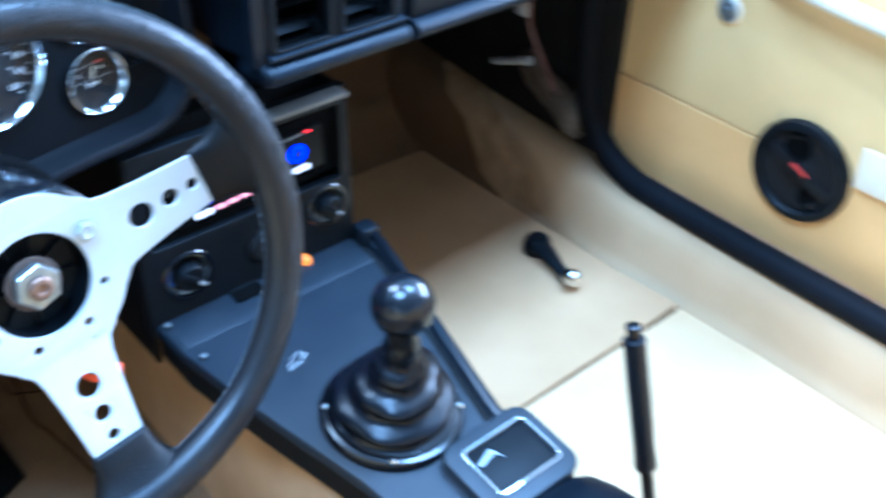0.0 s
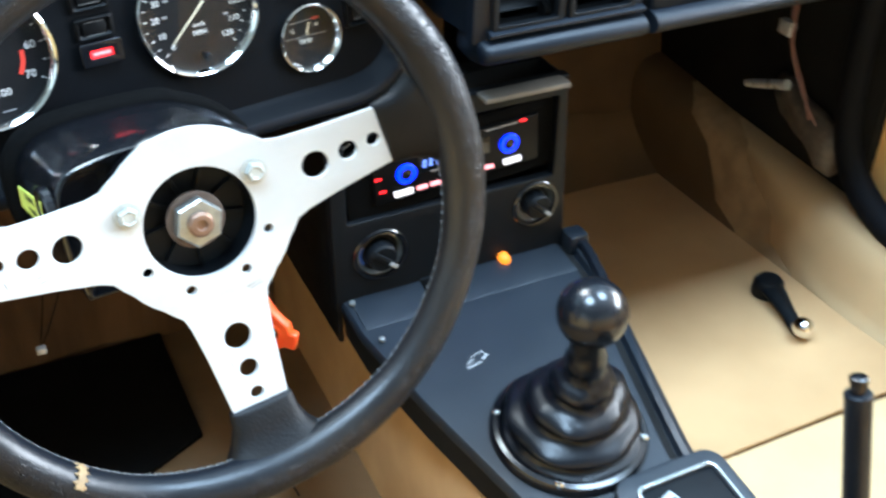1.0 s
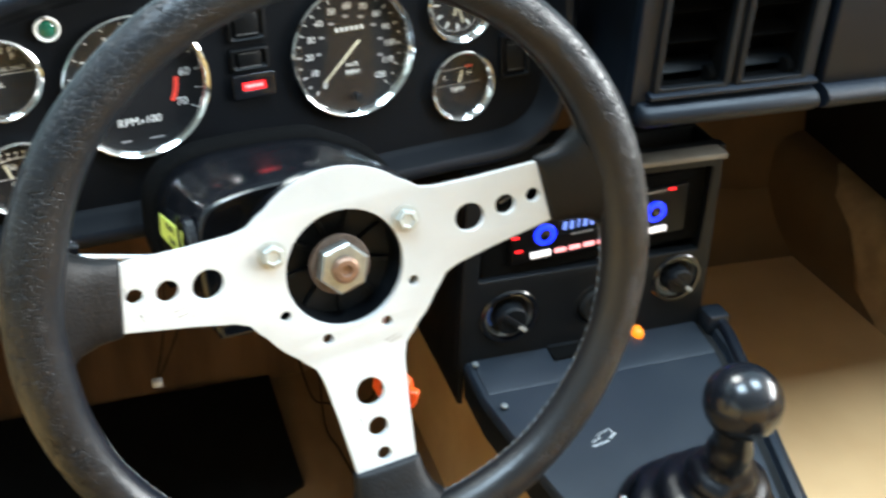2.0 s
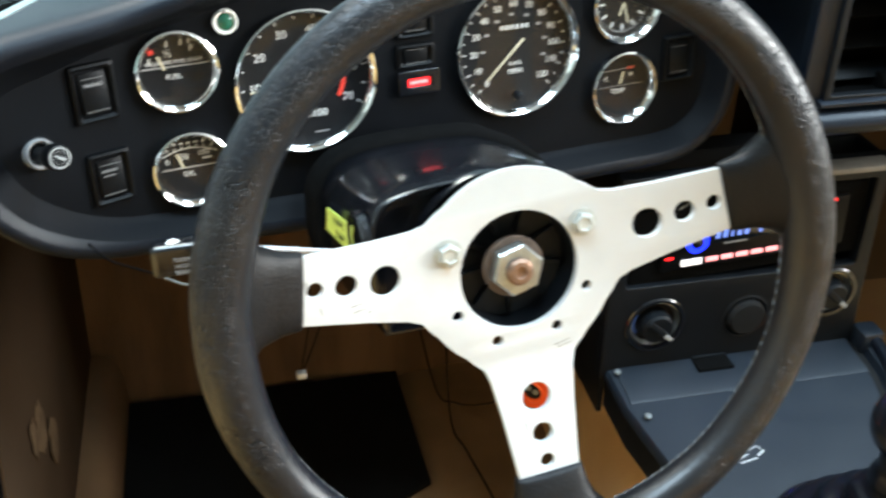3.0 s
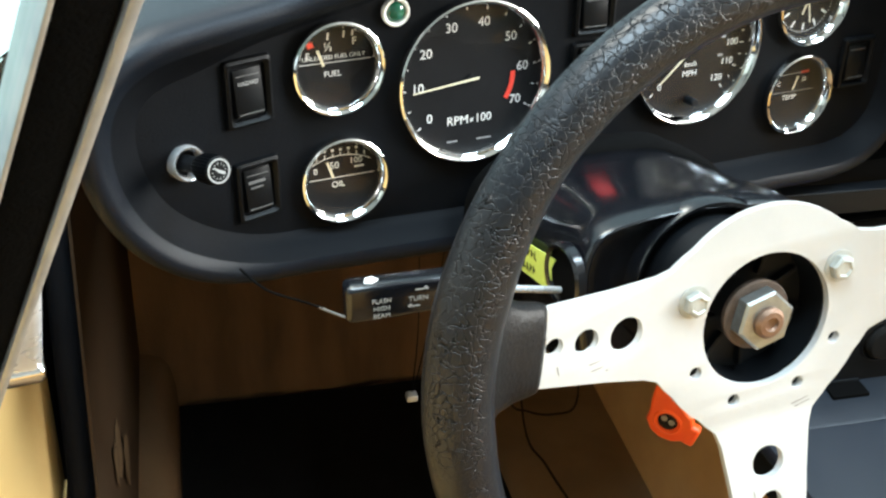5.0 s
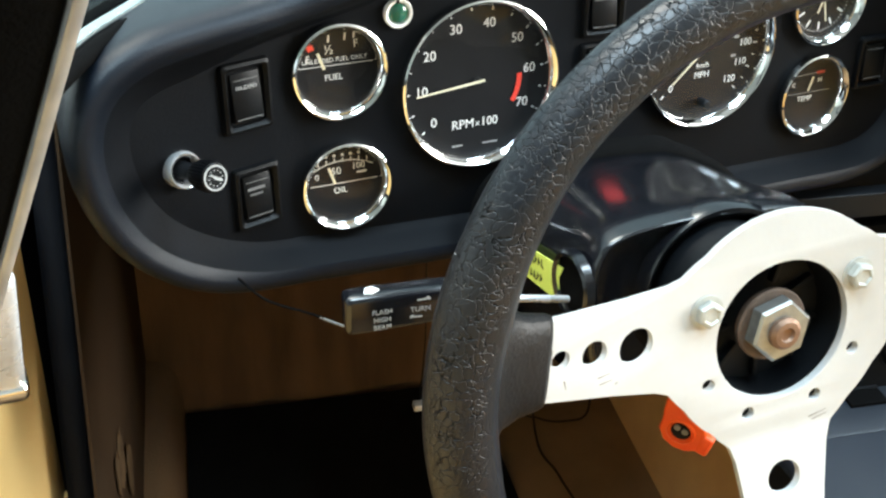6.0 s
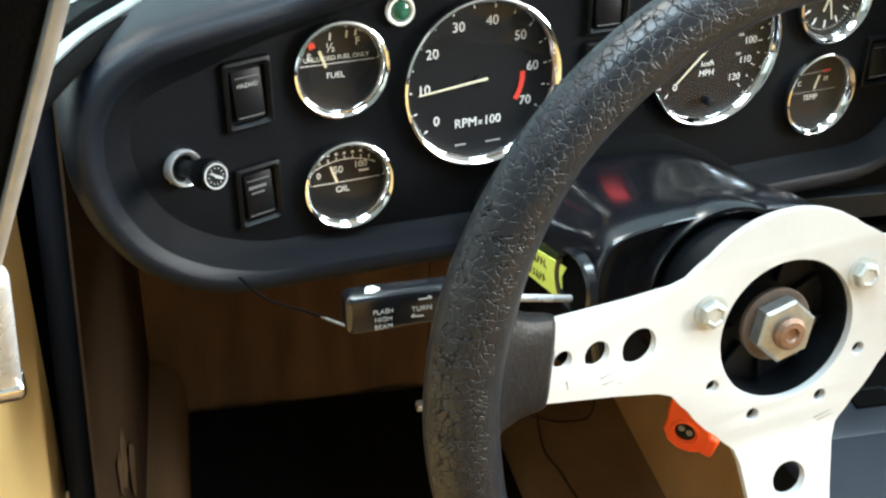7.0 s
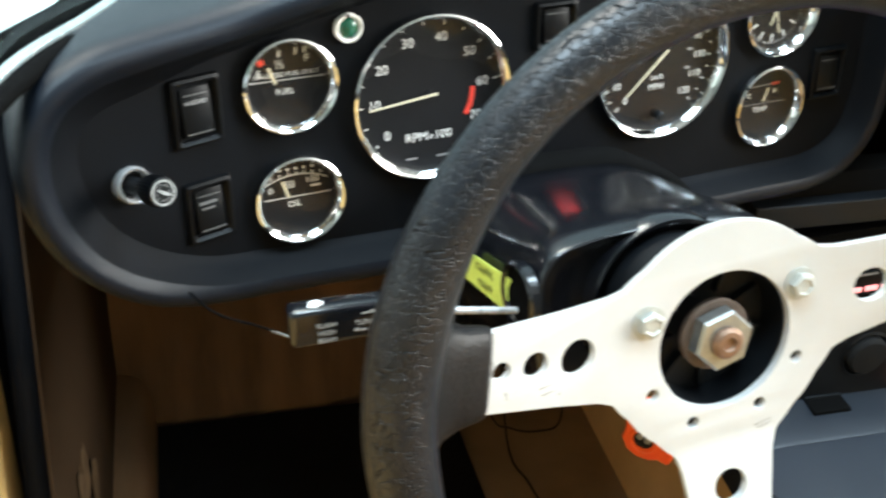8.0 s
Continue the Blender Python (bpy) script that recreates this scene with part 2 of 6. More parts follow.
    gap = nt.nodes.new("ShaderNodeMixRGB")
    gap.inputs["Color1"].default_value = (0.0015, 0.0012, 0.0012, 1)
    nt.links.new(relief.outputs["Color"], gap.inputs["Fac"])
    nt.links.new(worn.outputs["Result"], gap.inputs["Color2"])
    nt.links.new(gap.outputs["Color"], bs.inputs["Base Color"])
    dull = nt.nodes.new("ShaderNodeMapRange")
    dull.inputs["From Min"].default_value, dull.inputs["From Max"].default_value = 0.2, 0.9
    dull.inputs["To Min"].default_value, dull.inputs["To Max"].default_value = 0.03, 0.37
    nt.links.new(relief.outputs["Color"], dull.inputs["Value"])
    nt.links.new(dull.outputs["Result"], bs.inputs["Specular IOR Level"])
    rr = nt.nodes.new("ShaderNodeMapRange")
    rr.inputs["To Min"].default_value, rr.inputs["To Max"].default_value = 0.27, 0.47
    nt.links.new(patch.outputs["Fac"], rr.inputs["Value"])
    nt.links.new(rr.outputs["Result"], bs.inputs["Roughness"])
    return ma


VINYL = material("black_dash_vinyl", (0.0028, 0.0046, 0.0080), 0.40, other=(0.0044, 0.0066, 0.0105), scale=14, spread=0.08, bump=0.25, bump_scale=900, spec=0.19)
# dash vinyl again, lightened for the light on the centre and glovebox
LIT_FACE_VINYL = material("lit_dash_face_vinyl", (0.0044, 0.0070, 0.0118), 0.40, other=(0.0062, 0.0092, 0.0145), scale=14, spread=0.08, bump=0.3, bump_scale=900, spec=0.28)
TOP_VINYL = material("smooth_dash_top_vinyl", (0.0040, 0.0062, 0.0095), 0.36, other=(0.0060, 0.0085, 0.0120), scale=14, spread=0.08, bump=0.2, bump_scale=900, spec=0.55)
PANEL = material("black_crackle_panel", (0.0024, 0.0030, 0.0042), 0.58, other=(0.0040, 0.0046, 0.0058), scale=25, spread=0.06, bump=0.3, bump_scale=1300, spec=0.07)
CONSOLE = material("grey_black_moulded_plastic", (0.0080, 0.0120, 0.0180), 0.40, other=(0.0105, 0.0145, 0.0205), scale=18, spread=0.08, bump=0.22, bump_scale=900, spec=0.5)
LEATHER = cracked_leather()
SMOOTH_LEATHER = material("worn_black_leather", (0.0040, 0.0040, 0.0046), 0.46, other=(0.0090, 0.0076, 0.0070), scale=35, spread=0.1, bump=0.35, bump_scale=500, spec=0.22)
GLOSS = material("gloss_black_plastic", (0.003, 0.0036, 0.0050), 0.20, other=(0.006, 0.006, 0.008), scale=60, spread=0.08, coat=0.15, bump=0.05, bump_scale=60)
TAN_PALE = material("pale_tan_vinyl", (0.75, 0.52, 0.215), 0.5, other=(0.67, 0.44, 0.165), scale=9, spread=0.08, bump=0.25, bump_scale=700, spec=0.25)
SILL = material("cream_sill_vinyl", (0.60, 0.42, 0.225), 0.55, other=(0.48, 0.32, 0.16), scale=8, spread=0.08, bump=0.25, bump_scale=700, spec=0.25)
BOOT = material("shiny_black_boot_rubber", (0.0025, 0.0036, 0.0062), 0.30, other=(0.0045, 0.0062, 0.0095), scale=40, spread=0.08, bump=0.14, bump_scale=180, spec=0.34)
RUBBER = material("black_rubber", (0.0035, 0.0050, 0.0085), 0.38, other=(0.006, 0.008, 0.011), scale=40, spread=0.1, bump=0.2, bump_scale=300, spec=0.35)
MATTE = material("matt_black_plastic", (0.0030, 0.0040, 0.0055), 0.5, other=(0.005, 0.0065, 0.008), scale=50, spread=0.08, bump=0.15, bump_scale=700, spec=0.2)
DARK = material("black_underside", (0.010, 0.010, 0.010), 0.8, other=(0.018, 0.017, 0.016), scale=12, bump=0.3, bump_scale=120, spec=0.1)
CHROME = material("chrome", (0.86, 0.86, 0.85), 0.07, 1.0, other=(0.70, 0.70, 0.68), scale=60, spread=0.03)
ALLOY = material("satin_alloy", (0.55, 0.555, 0.55), 0.42, 0.1, other=(0.46, 0.46, 0.445), scale=34, spread=0.1, bump=0.05, bump_scale=350, low=0.45, high=0.8)
STEEL = material("zinc_plated_steel", (0.37, 0.395, 0.39), 0.36, 0.8, other=(0.22, 0.22, 0.195), scale=160, spread=0.12, bump=0.15, bump_scale=500)
BOLT = material("pale_zinc_bolt", (0.50, 0.51, 0.48), 0.46, 0.35, other=(0.34, 0.34, 0.30), scale=150, spread=0.1, bump=0.2, bump_scale=500)
RUST = material("rusty_washer", (0.12, 0.085, 0.065), 0.7, 0.3, other=(0.06, 0.04, 0.03), scale=200, bump=0.4, bump_scale=500)
COPPER = material("coppery_shaft_end", (0.26, 0.16, 0.11), 0.45, 0.7, other=(0.13, 0.085, 0.06), scale=180, bump=0.3, bump_scale=500)
TAN = material("tan_vinyl", (0.76, 0.46, 0.165), 0.5, other=(0.66, 0.375, 0.12), scale=9, spread=0.08, bump=0.25, bump_scale=700, spec=0.25)
CARD = material("tan_card_floor_panel", (0.68, 0.47, 0.24), 0.62, other=(0.58, 0.38, 0.18), scale=7, spread=0.1, bump=0.2, bump_scale=260)
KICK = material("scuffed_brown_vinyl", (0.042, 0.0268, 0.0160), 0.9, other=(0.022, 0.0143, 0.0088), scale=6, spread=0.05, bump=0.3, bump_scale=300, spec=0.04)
CARPET = material("worn_tan_carpet", (0.60, 0.385, 0.190), 0.95, other=(0.37, 0.220, 0.100), scale=11, bump=0.8, bump_scale=420, spec=0.1)
# slightly browner card, darkened further for shade under the dash
FOOT_CARD = material("shaded_card_floor_panel", (0.56, 0.355, 0.175), 0.7, other=(0.44, 0.265, 0.12), scale=7, spread=0.1, bump=0.2, bump_scale=260, spec=0.2)
# dark upright streaks paint the shade of the carpet's folds
HANGING = material("hanging_carpet_fold_shade", (0.158, 0.093, 0.051), 0.95, other=(0.038, 0.024, 0.016), scale=17, bump=0.8, bump_scale=420, stretch=(1, 1, 0.10), spec=0.1, low=0.38, high=0.6)
# shadow beside the floor mat put into the whole floor's colour
SHADED_FLOOR = material("shaded_worn_floor_carpet", (0.26, 0.163, 0.084), 0.95, other=(0.14, 0.087, 0.044), scale=9, bump=0.8, bump_scale=420, spec=0.1, low=0.36, high=0.62)
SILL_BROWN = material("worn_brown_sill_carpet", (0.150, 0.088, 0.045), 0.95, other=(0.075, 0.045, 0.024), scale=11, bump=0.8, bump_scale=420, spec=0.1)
# toe carpet darkened for the shade under the dash
SHADED_TOE_CARPET = material("shaded_toe_board_carpet", (0.110, 0.069, 0.040), 0.95, other=(0.065, 0.041, 0.025), scale=9, bump=0.8, bump_scale=420, spec=0.05, low=0.36, high=0.62)
# sill band and side carpet carry the footwell's shade in their colour
SHADE_BAND = material("half_shaded_sill_band", (0.46, 0.315, 0.168), 0.9, other=(0.20, 0.130, 0.070), scale=26, bump=0.6, bump_scale=420, spec=0.08)
SHADED_SIDE_CARPET = material("shaded_side_carpet", (0.175, 0.114, 0.064), 0.95, other=(0.115, 0.074, 0.042), scale=9, bump=0.8, bump_scale=420, spec=0.05)
SEAL = material("matt_seal_rubber", (0.0040, 0.0045, 0.0065), 0.7, other=(0.007, 0.0075, 0.0095), scale=40, spread=0.1, bump=0.3, bump_scale=300, spec=0.12)
STAIN = material("pale_scuffed_tan", (0.085, 0.057, 0.033), 0.85, other=(0.034, 0.0218, 0.013), scale=55, low=0.42, high=0.66, bump=0.3, bump_scale=300, spec=0.04)
MAT = material("black_rubber_mat", (0.004, 0.004, 0.004), 0.85, other=(0.008, 0.008, 0.008), scale=30, bump=0.3, bump_scale=500, spec=0.1)
DIAL = material("dial_black", (0.006, 0.006, 0.007), 0.55, other=(0.010, 0.010, 0.011), scale=60, spec=0.2)
WHITE = material("white_print", (0.92, 0.92, 0.89), 0.6, other=(0.66, 0.66, 0.62), scale=500)
GREY = material("grey_print", (0.34, 0.34, 0.34), 0.6, other=(0.25, 0.25, 0.25), scale=500)
NEEDLE = material("cream_needle", (0.85, 0.79, 0.58), 0.5, other=(0.74, 0.68, 0.48), scale=300)
RED = material("red_print", (0.62, 0.05, 0.03), 0.6, other=(0.45, 0.04, 0.03), scale=300)
DIM = material("faded_print", (0.10, 0.10, 0.10), 0.6, other=(0.06, 0.06, 0.06), scale=500)
ORANGE = material("orange_plastic", (0.95, 0.12, 0.015), 0.35, other=(0.90, 0.06, 0.01), scale=60, spread=0.08)
TAPE = material("yellow_green_tape", (0.62, 0.72, 0.14), 0.55, other=(0.50, 0.60, 0.10), scale=90)
GREEN_LENS = material("green_lens", (0.006, 0.085, 0.048), 0.12, other=(0.012, 0.12, 0.066), scale=90, coat=0.6)
BLUE_PRINT = material("blue_print", (0.05, 0.14, 0.55), 0.5, other=(0.04, 0.10, 0.4), scale=300)
WIRE = material("pinkish_wire", (0.22, 0.115, 0.098), 0.6, other=(0.13, 0.07, 0.06), scale=100)
CLOUDY = material("cloudy_plastic", (0.145, 0.132, 0.112), 0.5, other=(0.08, 0.072, 0.06), scale=60, spread=0.1)
GRUBBY = material("grubby_clear_plastic", (0.115, 0.092, 0.070), 0.5, other=(0.022, 0.018, 0.015), scale=45, low=0.42, high=0.60)
GLASS = clear_glass("gauge_glass", ior=1.32)
PANE = clear_glass("window_glass", (0.90, 0.985, 0.97), 0.06)
GLOW_RED = glowing("lit_red_legend", (1.0, 0.012, 0.016), 1.5)
GLOW_PINK = glowing("lit_pink_keys", (1.0, 0.30, 0.30), 1.0)
GLOW_BLUE = glowing("lit_blue_ring", (0.006, 0.022, 1.0), 1.6)
GLOW_LCD = glowing("lit_blue_display", (0.16, 0.26, 0.80), 0.6)
GLOW_WHITE = glowing("lit_white_keys", (1.0, 0.93, 0.90), 0.75)
# white and teal blotches paint reflections into the body colour
REFLECTION_PAINT = material("body_paint_with_reflections", (0.74, 0.82, 0.80), 0.18, other=(0.18, 0.32, 0.31), scale=6, coat=0.8, low=0.48, high=0.62)
CREAM = material("cream_vinyl", (0.80, 0.72, 0.54), 0.4, other=(0.74, 0.64, 0.45), scale=12, bump=0.1, bump_scale=400)
CONCRETE = material("workshop_concrete", (0.34, 0.34, 0.32), 0.7, other=(0.26, 0.26, 0.25), scale=3, bump=0.3, bump_scale=60)
TAPEWRAP = material("tan_cloth_tape", (0.26, 0.17, 0.075), 0.7, other=(0.10, 0.065, 0.035), scale=140, bump=0.4, bump_scale=400)
WHITE_WALL = material("white_workshop_wall", (0.76, 0.81, 0.80), 0.8, other=(0.62, 0.70, 0.69), scale=1.2, bump=0.1, bump_scale=20, stretch=(1, 3, 0.5))
WALL = material("pale_green_wall", (0.30, 0.33, 0.315), 0.8, other=(0.36, 0.38, 0.37), scale=1.6, bump=0.1, bump_scale=20)
CEILING = material("grey_roof_boards", (0.34, 0.35, 0.35), 0.9, other=(0.29, 0.30, 0.30), scale=2.0, bump=0.1, bump_scale=15)
# felt, and the near-black that paints shade in gaps and recesses
FELT_AND_SHADE = material("black_felt_and_shade", (0.003, 0.003, 0.003), 0.95, other=(0.005, 0.005, 0.005), scale=300, bump=0.3, bump_scale=900, spec=0.02)
BRUSHED = material("brushed_chrome", (0.74, 0.76, 0.78), 0.28, 0.45, other=(0.5, 0.52, 0.54), scale=70, spread=0.06)
SWITCHES = material("black_switch_plastic", (0.0016, 0.0018, 0.0022), 0.42, other=(0.0032, 0.0038, 0.0046), scale=60, spread=0.06, bump=0.1, bump_scale=700, spec=0.13)
COLLAR = material("dull_chrome", (0.70, 0.71, 0.72), 0.22, 0.7, other=(0.52, 0.53, 0.54), scale=120, spread=0.06)
STRIP = material("bright_anodised_strip", (0.32, 0.33, 0.34), 0.35, 0.35, other=(0.55, 0.54, 0.50), scale=90, spread=0.1)
SCRATCH = material("dark_scratch", (0.20, 0.19, 0.17), 0.7, other=(0.36, 0.35, 0.32), scale=900)
GREY_WHITE = material("worn_white_print", (0.34, 0.34, 0.33), 0.6, other=(0.16, 0.16, 0.16), scale=700)
BRIGHT_RED = material("bright_red_print", (0.85, 0.06, 0.035), 0.5, other=(0.70, 0.05, 0.03), scale=300)
STITCH = material("worn_grey_thread", (0.22, 0.22, 0.215), 0.8, other=(0.07, 0.07, 0.07), scale=40)


# ---- the car's shell ----
I4 = Matrix.Identity(4)


def shell():
    ground = box(-60, 60, -60, 60, -0.42, -0.40)
    single("ground", ground, CONCRETE, I4, "pale concrete workshop floor around the car", "ground", kind="structure")
    # workshop: three walls, an open front and a roof with two roof lights
    # walls and roof added round the car to hold back low daylight
    single("wall_rear", box(-3.4, 4.4, -4.6, -4.5, -0.4, 2.8), WALL, I4, "unseen pale workshop wall added behind the car", "wall", kind="structure")
    single("wall_left", box(-3.5, -3.4, -4.6, 5.0, -0.4, 2.8), WHITE_WALL, I4, "pale green workshop wall added beside the car", "wall", kind="structure")
    opening = rounded(ASSUMED_WINDOW[0], ASSUMED_WINDOW[1], ASSUMED_WINDOW[2], ASSUMED_WINDOW[3], 0.01)
    single("wall_right", flat([(-4.6, -0.4), (5.0, -0.4), (5.0, 2.8), (-4.6, 2.8)], [opening], 0.1), WALL, pose(4.45, 0, 0) @ Matrix(((0, 0, 1, 0), (1, 0, 0, 0), (0, 1, 0, 0), (0, 0, 0, 1))), "unseen pale workshop wall added beside the car", "wall", kind="structure")
    holes = [rounded(sx - sw / 2, sx + sw / 2, sy - sl / 2, sy + sl / 2, 0.02) for sx, sy, sw, sl in SKYLIGHTS]
    single("ceiling", flat([(-3.5, -4.6), (4.5, -4.6), (4.5, 0.5), (-3.5, 0.5)], holes, 0.10), CEILING, pose(0, 0, 2.78), "unseen plain workshop roof with two roof lights", "ceiling", kind="structure")
    single("floor", box(-0.25, 1.03, -1.2, 0.62, -0.03, 0.0), SHADED_FLOOR, I4, "worn carpeted car floor, darkened as in shade", "floor", kind="structure")
    # toe boards: carpet hung over the bulkhead in soft upright folds
    def toe(u0, u1, deep, back=0.0):
        pts = [(0.372, 0.0), (0.382, 0.05), (0.400, 0.14), (0.42, 0.24), (0.44, 0.34), (0.45, 0.52)]
        rings, n = [], 72
        for i in range(n + 1):
            u = u0 + (u1 - u0) * i / n
            fold = deep * (math.sin(u * 41) ** 3 + 0.7 * math.sin(u * 29 + 1.0) + 0.35 * math.sin(u * 97))
            rings.append([(u, v + back * (1 - z) + fold * min(1.0, 0.3 + z * 3), z) for v, z in pts] + [(u, 0.68, 0.56), (u, 0.68, -0.03), (u, 0.372 + back, -0.03)])
        return loft(rings, True, True)

    single("toe_board_driver", toe(-0.26, 0.31, 0.013), HANGING, I4, "worn tan carpet with painted fold shade over the driver's toe board", "toe board", kind="structure", sharp=60)
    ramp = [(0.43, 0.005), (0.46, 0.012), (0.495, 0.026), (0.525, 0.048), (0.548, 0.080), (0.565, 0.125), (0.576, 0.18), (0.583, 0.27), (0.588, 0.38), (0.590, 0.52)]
    # two carpet tones step down into the shade under the dash
    for name, some, ma, label in (("toe_board_foot", ramp[:5], SHADED_SIDE_CARPET, "carpet curving up from the passenger floor, darkened as in shade"), ("toe_board_passenger", ramp[4:], SHADED_TOE_CARPET, "worn carpet over the passenger toe board, shade painted darkest")):
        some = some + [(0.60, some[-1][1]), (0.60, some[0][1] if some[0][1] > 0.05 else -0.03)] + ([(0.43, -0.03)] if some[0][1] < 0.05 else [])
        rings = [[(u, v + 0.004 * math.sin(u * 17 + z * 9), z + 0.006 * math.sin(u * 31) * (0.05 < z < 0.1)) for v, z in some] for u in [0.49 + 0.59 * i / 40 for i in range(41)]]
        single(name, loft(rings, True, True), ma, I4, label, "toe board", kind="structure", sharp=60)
    # unseen bulkhead and panel, added to keep light out of the footwells
    single("bulkhead", box(-0.30, 1.10, 0.60, 0.66, 0.0, 0.665, 0.004), DARK, I4, "unseen black bulkhead behind the dashboard, closing off light", "bulkhead", kind="structure")
    single("light_block_panel", box(0.53, 1.09, 0.16, 0.62, 0.485, 0.50, 0.003), DARK, I4, "unseen black panel added under the glovebox to block light", "shelf", kind="structure")
    # transmission tunnel
    sec = [(0.285, 0.0), (0.30, 0.10), (0.315, 0.17), (0.345, 0.19), (0.455, 0.19), (0.485, 0.17), (0.505, 0.10), (0.525, 0.0)]
    bm = loft([[(u, v, z + dz * (z > 0.02)) for u, z in sec] for v, dz in ((0.64, 0.10), (0.35, 0.06), (0.0, 0.0), (-1.15, -0.03))], True, True)
    single("tunnel", bm, CARPET, I4, "tan carpeted transmission tunnel between the footwells", "tunnel", kind="structure")
    # sills, both sides: a rounded tan roll from the floor to the door opening
    sill = [(1.005, 0.0), (1.006, 0.06), (1.010, 0.105), (1.018, 0.130), (1.032, 0.142), (1.055, 0.145), (1.12, 0.145), (1.12, -0.03), (1.005, -0.03)]
    roll = [(0.978, 0.002), (0.986, 0.010), (0.992, 0.028), (0.997, 0.055), (1.003, 0.082), (1.013, 0.102), (1.028, 0.114), (1.055, 0.118), (1.12, 0.118), (1.12, -0.03), (0.978, -0.03)]
    rows = [(-1.15, 0.0, 0.0), (-0.3, 0.0, 0.0), (0.1, 0.0, 0.0), (0.25, 0.03, 0.0), (0.62, 0.05, 0.0)]
    runs = ((-1.15, 0.012, 0.0), (-0.3, 0.012, 0.0), (-0.13, 0.006, 0.0), (0.0, 0.0, 0.0), (0.1, -0.004, 0.004), (0.2, -0.006, 0.010), (0.38, -0.008, 0.020), (0.46, -0.010, 0.028), (0.60, -0.012, 0.040))
    # footwell shade painted in slanting steps: inner face low down first, top last
    def along_sill(v):
        for (v0, u0, z0), (v1, u1, z1) in zip(runs, runs[1:]):
            if v <= v1:
                f = (v - v0) / (v1 - v0)
                return u0 + (u1 - u0) * f, z0 + (z1 - z0) * f
        return runs[-1][1:]

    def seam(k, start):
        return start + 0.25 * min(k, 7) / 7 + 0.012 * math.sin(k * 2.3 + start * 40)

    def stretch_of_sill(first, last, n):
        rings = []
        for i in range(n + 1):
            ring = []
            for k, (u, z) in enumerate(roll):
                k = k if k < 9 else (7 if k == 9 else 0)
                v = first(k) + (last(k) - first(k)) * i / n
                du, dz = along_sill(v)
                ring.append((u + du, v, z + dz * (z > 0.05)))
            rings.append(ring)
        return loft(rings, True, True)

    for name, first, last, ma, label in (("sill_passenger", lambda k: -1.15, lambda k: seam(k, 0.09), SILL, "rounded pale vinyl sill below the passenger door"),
                                         ("sill_half_shade", lambda k: seam(k, 0.09), lambda k: seam(k, 0.22), SHADE_BAND, "half-shaded band painted along the passenger sill"),
                                         ("footwell_side", lambda k: seam(k, 0.22), lambda k: 0.60, SHADED_SIDE_CARPET, "side of the passenger footwell, darkened as in shade")):
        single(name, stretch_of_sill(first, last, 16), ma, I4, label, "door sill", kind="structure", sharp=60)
    single("sill_driver", loft([[(0.792 - u, v, z * (0.5 if z > 0 else 1.0)) for u, z in sill] for v, du, dz in rows], True, True), SILL_BROWN, I4, "worn brown carpeted sill below the driver's door", "door sill", kind="structure")
    # footwell sides
    single("kick_panel_passenger", box(1.055, 1.10, 0.10, 0.66, 0.10, 0.62, 0.004), DARK, I4, "black kick panel of the passenger footwell", "kick panel", kind="structure")
    side = Matrix(((0, 0, 1, 0), (1, 0, 0, 0), (0, 1, 0, 0), (0, 0, 0, 1)))
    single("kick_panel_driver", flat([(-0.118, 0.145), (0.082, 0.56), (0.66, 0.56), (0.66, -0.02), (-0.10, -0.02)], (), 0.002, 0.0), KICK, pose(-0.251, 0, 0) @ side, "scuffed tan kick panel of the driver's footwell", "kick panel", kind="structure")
    for v, z, r, k in ((0.085, 0.225, 0.030, 1), (0.052, 0.240, 0.020, 5), (0.110, 0.185, 0.026, 9)):      # rubbed patches
        rub = [(v + r * (0.7 + 0.5 * noise.noise(Vector((math.cos(a) * 1.3, math.sin(a) * 1.3, k)))) * math.cos(a), z + 1.25 * r * (0.7 + 0.5 * noise.noise(Vector((math.cos(a) * 2, math.sin(a) * 2, k + 3)))) * math.sin(a)) for a in [2 * math.pi * i / 24 for i in range(24)]]
        single("rubbed_patch", flat(rub, (), 0.0006), STAIN, pose(-0.2492 + 0.0002 * k, 0, 0) @ side, "pale rubbed patch on the brown kick panel", "scuff", kind="structure")
    single("door_post_driver", flat([(-0.165, 0.14), (0.052, 0.555), (0.125, 0.555), (0.15, 0.485), (0.60, 0.485), (0.60, 0.14)], (), 0.06), SEAL, pose(-0.3312, 0, 0) @ side, "black door post with its rubber seal", "door post", kind="structure")
    # unseen rear of the cockpit, added behind the camera for reflections
    single("rear_bulkhead", box(-0.30, 1.10, -1.24, -1.19, -0.03, 0.62, 0.01), TAN, I4, "unseen tan vinyl bulkhead added at the cockpit's rear", "bulkhead", kind="structure")
    single("rear_deck", box(-0.40, 1.20, -1.75, -1.22, 0.55, 0.66, 0.03), RUBBER, I4, "unseen black folded hood added on the rear deck", "rear deck", kind="structure")
    # scuttle, wings and bonnet ahead of the windscreen
    half = [(-0.60, 0.0), (-0.60, 0.30), (-0.575, 0.41), (-0.52, 0.465), (-0.43, 0.49), (-0.34, 0.50), (-0.28, 0.545), (-0.20, 0.600), (0.10, 0.640), (0.40, 0.650)]
    sec = half + [(0.80 - u, z) for u, z in half[-2::-1]]
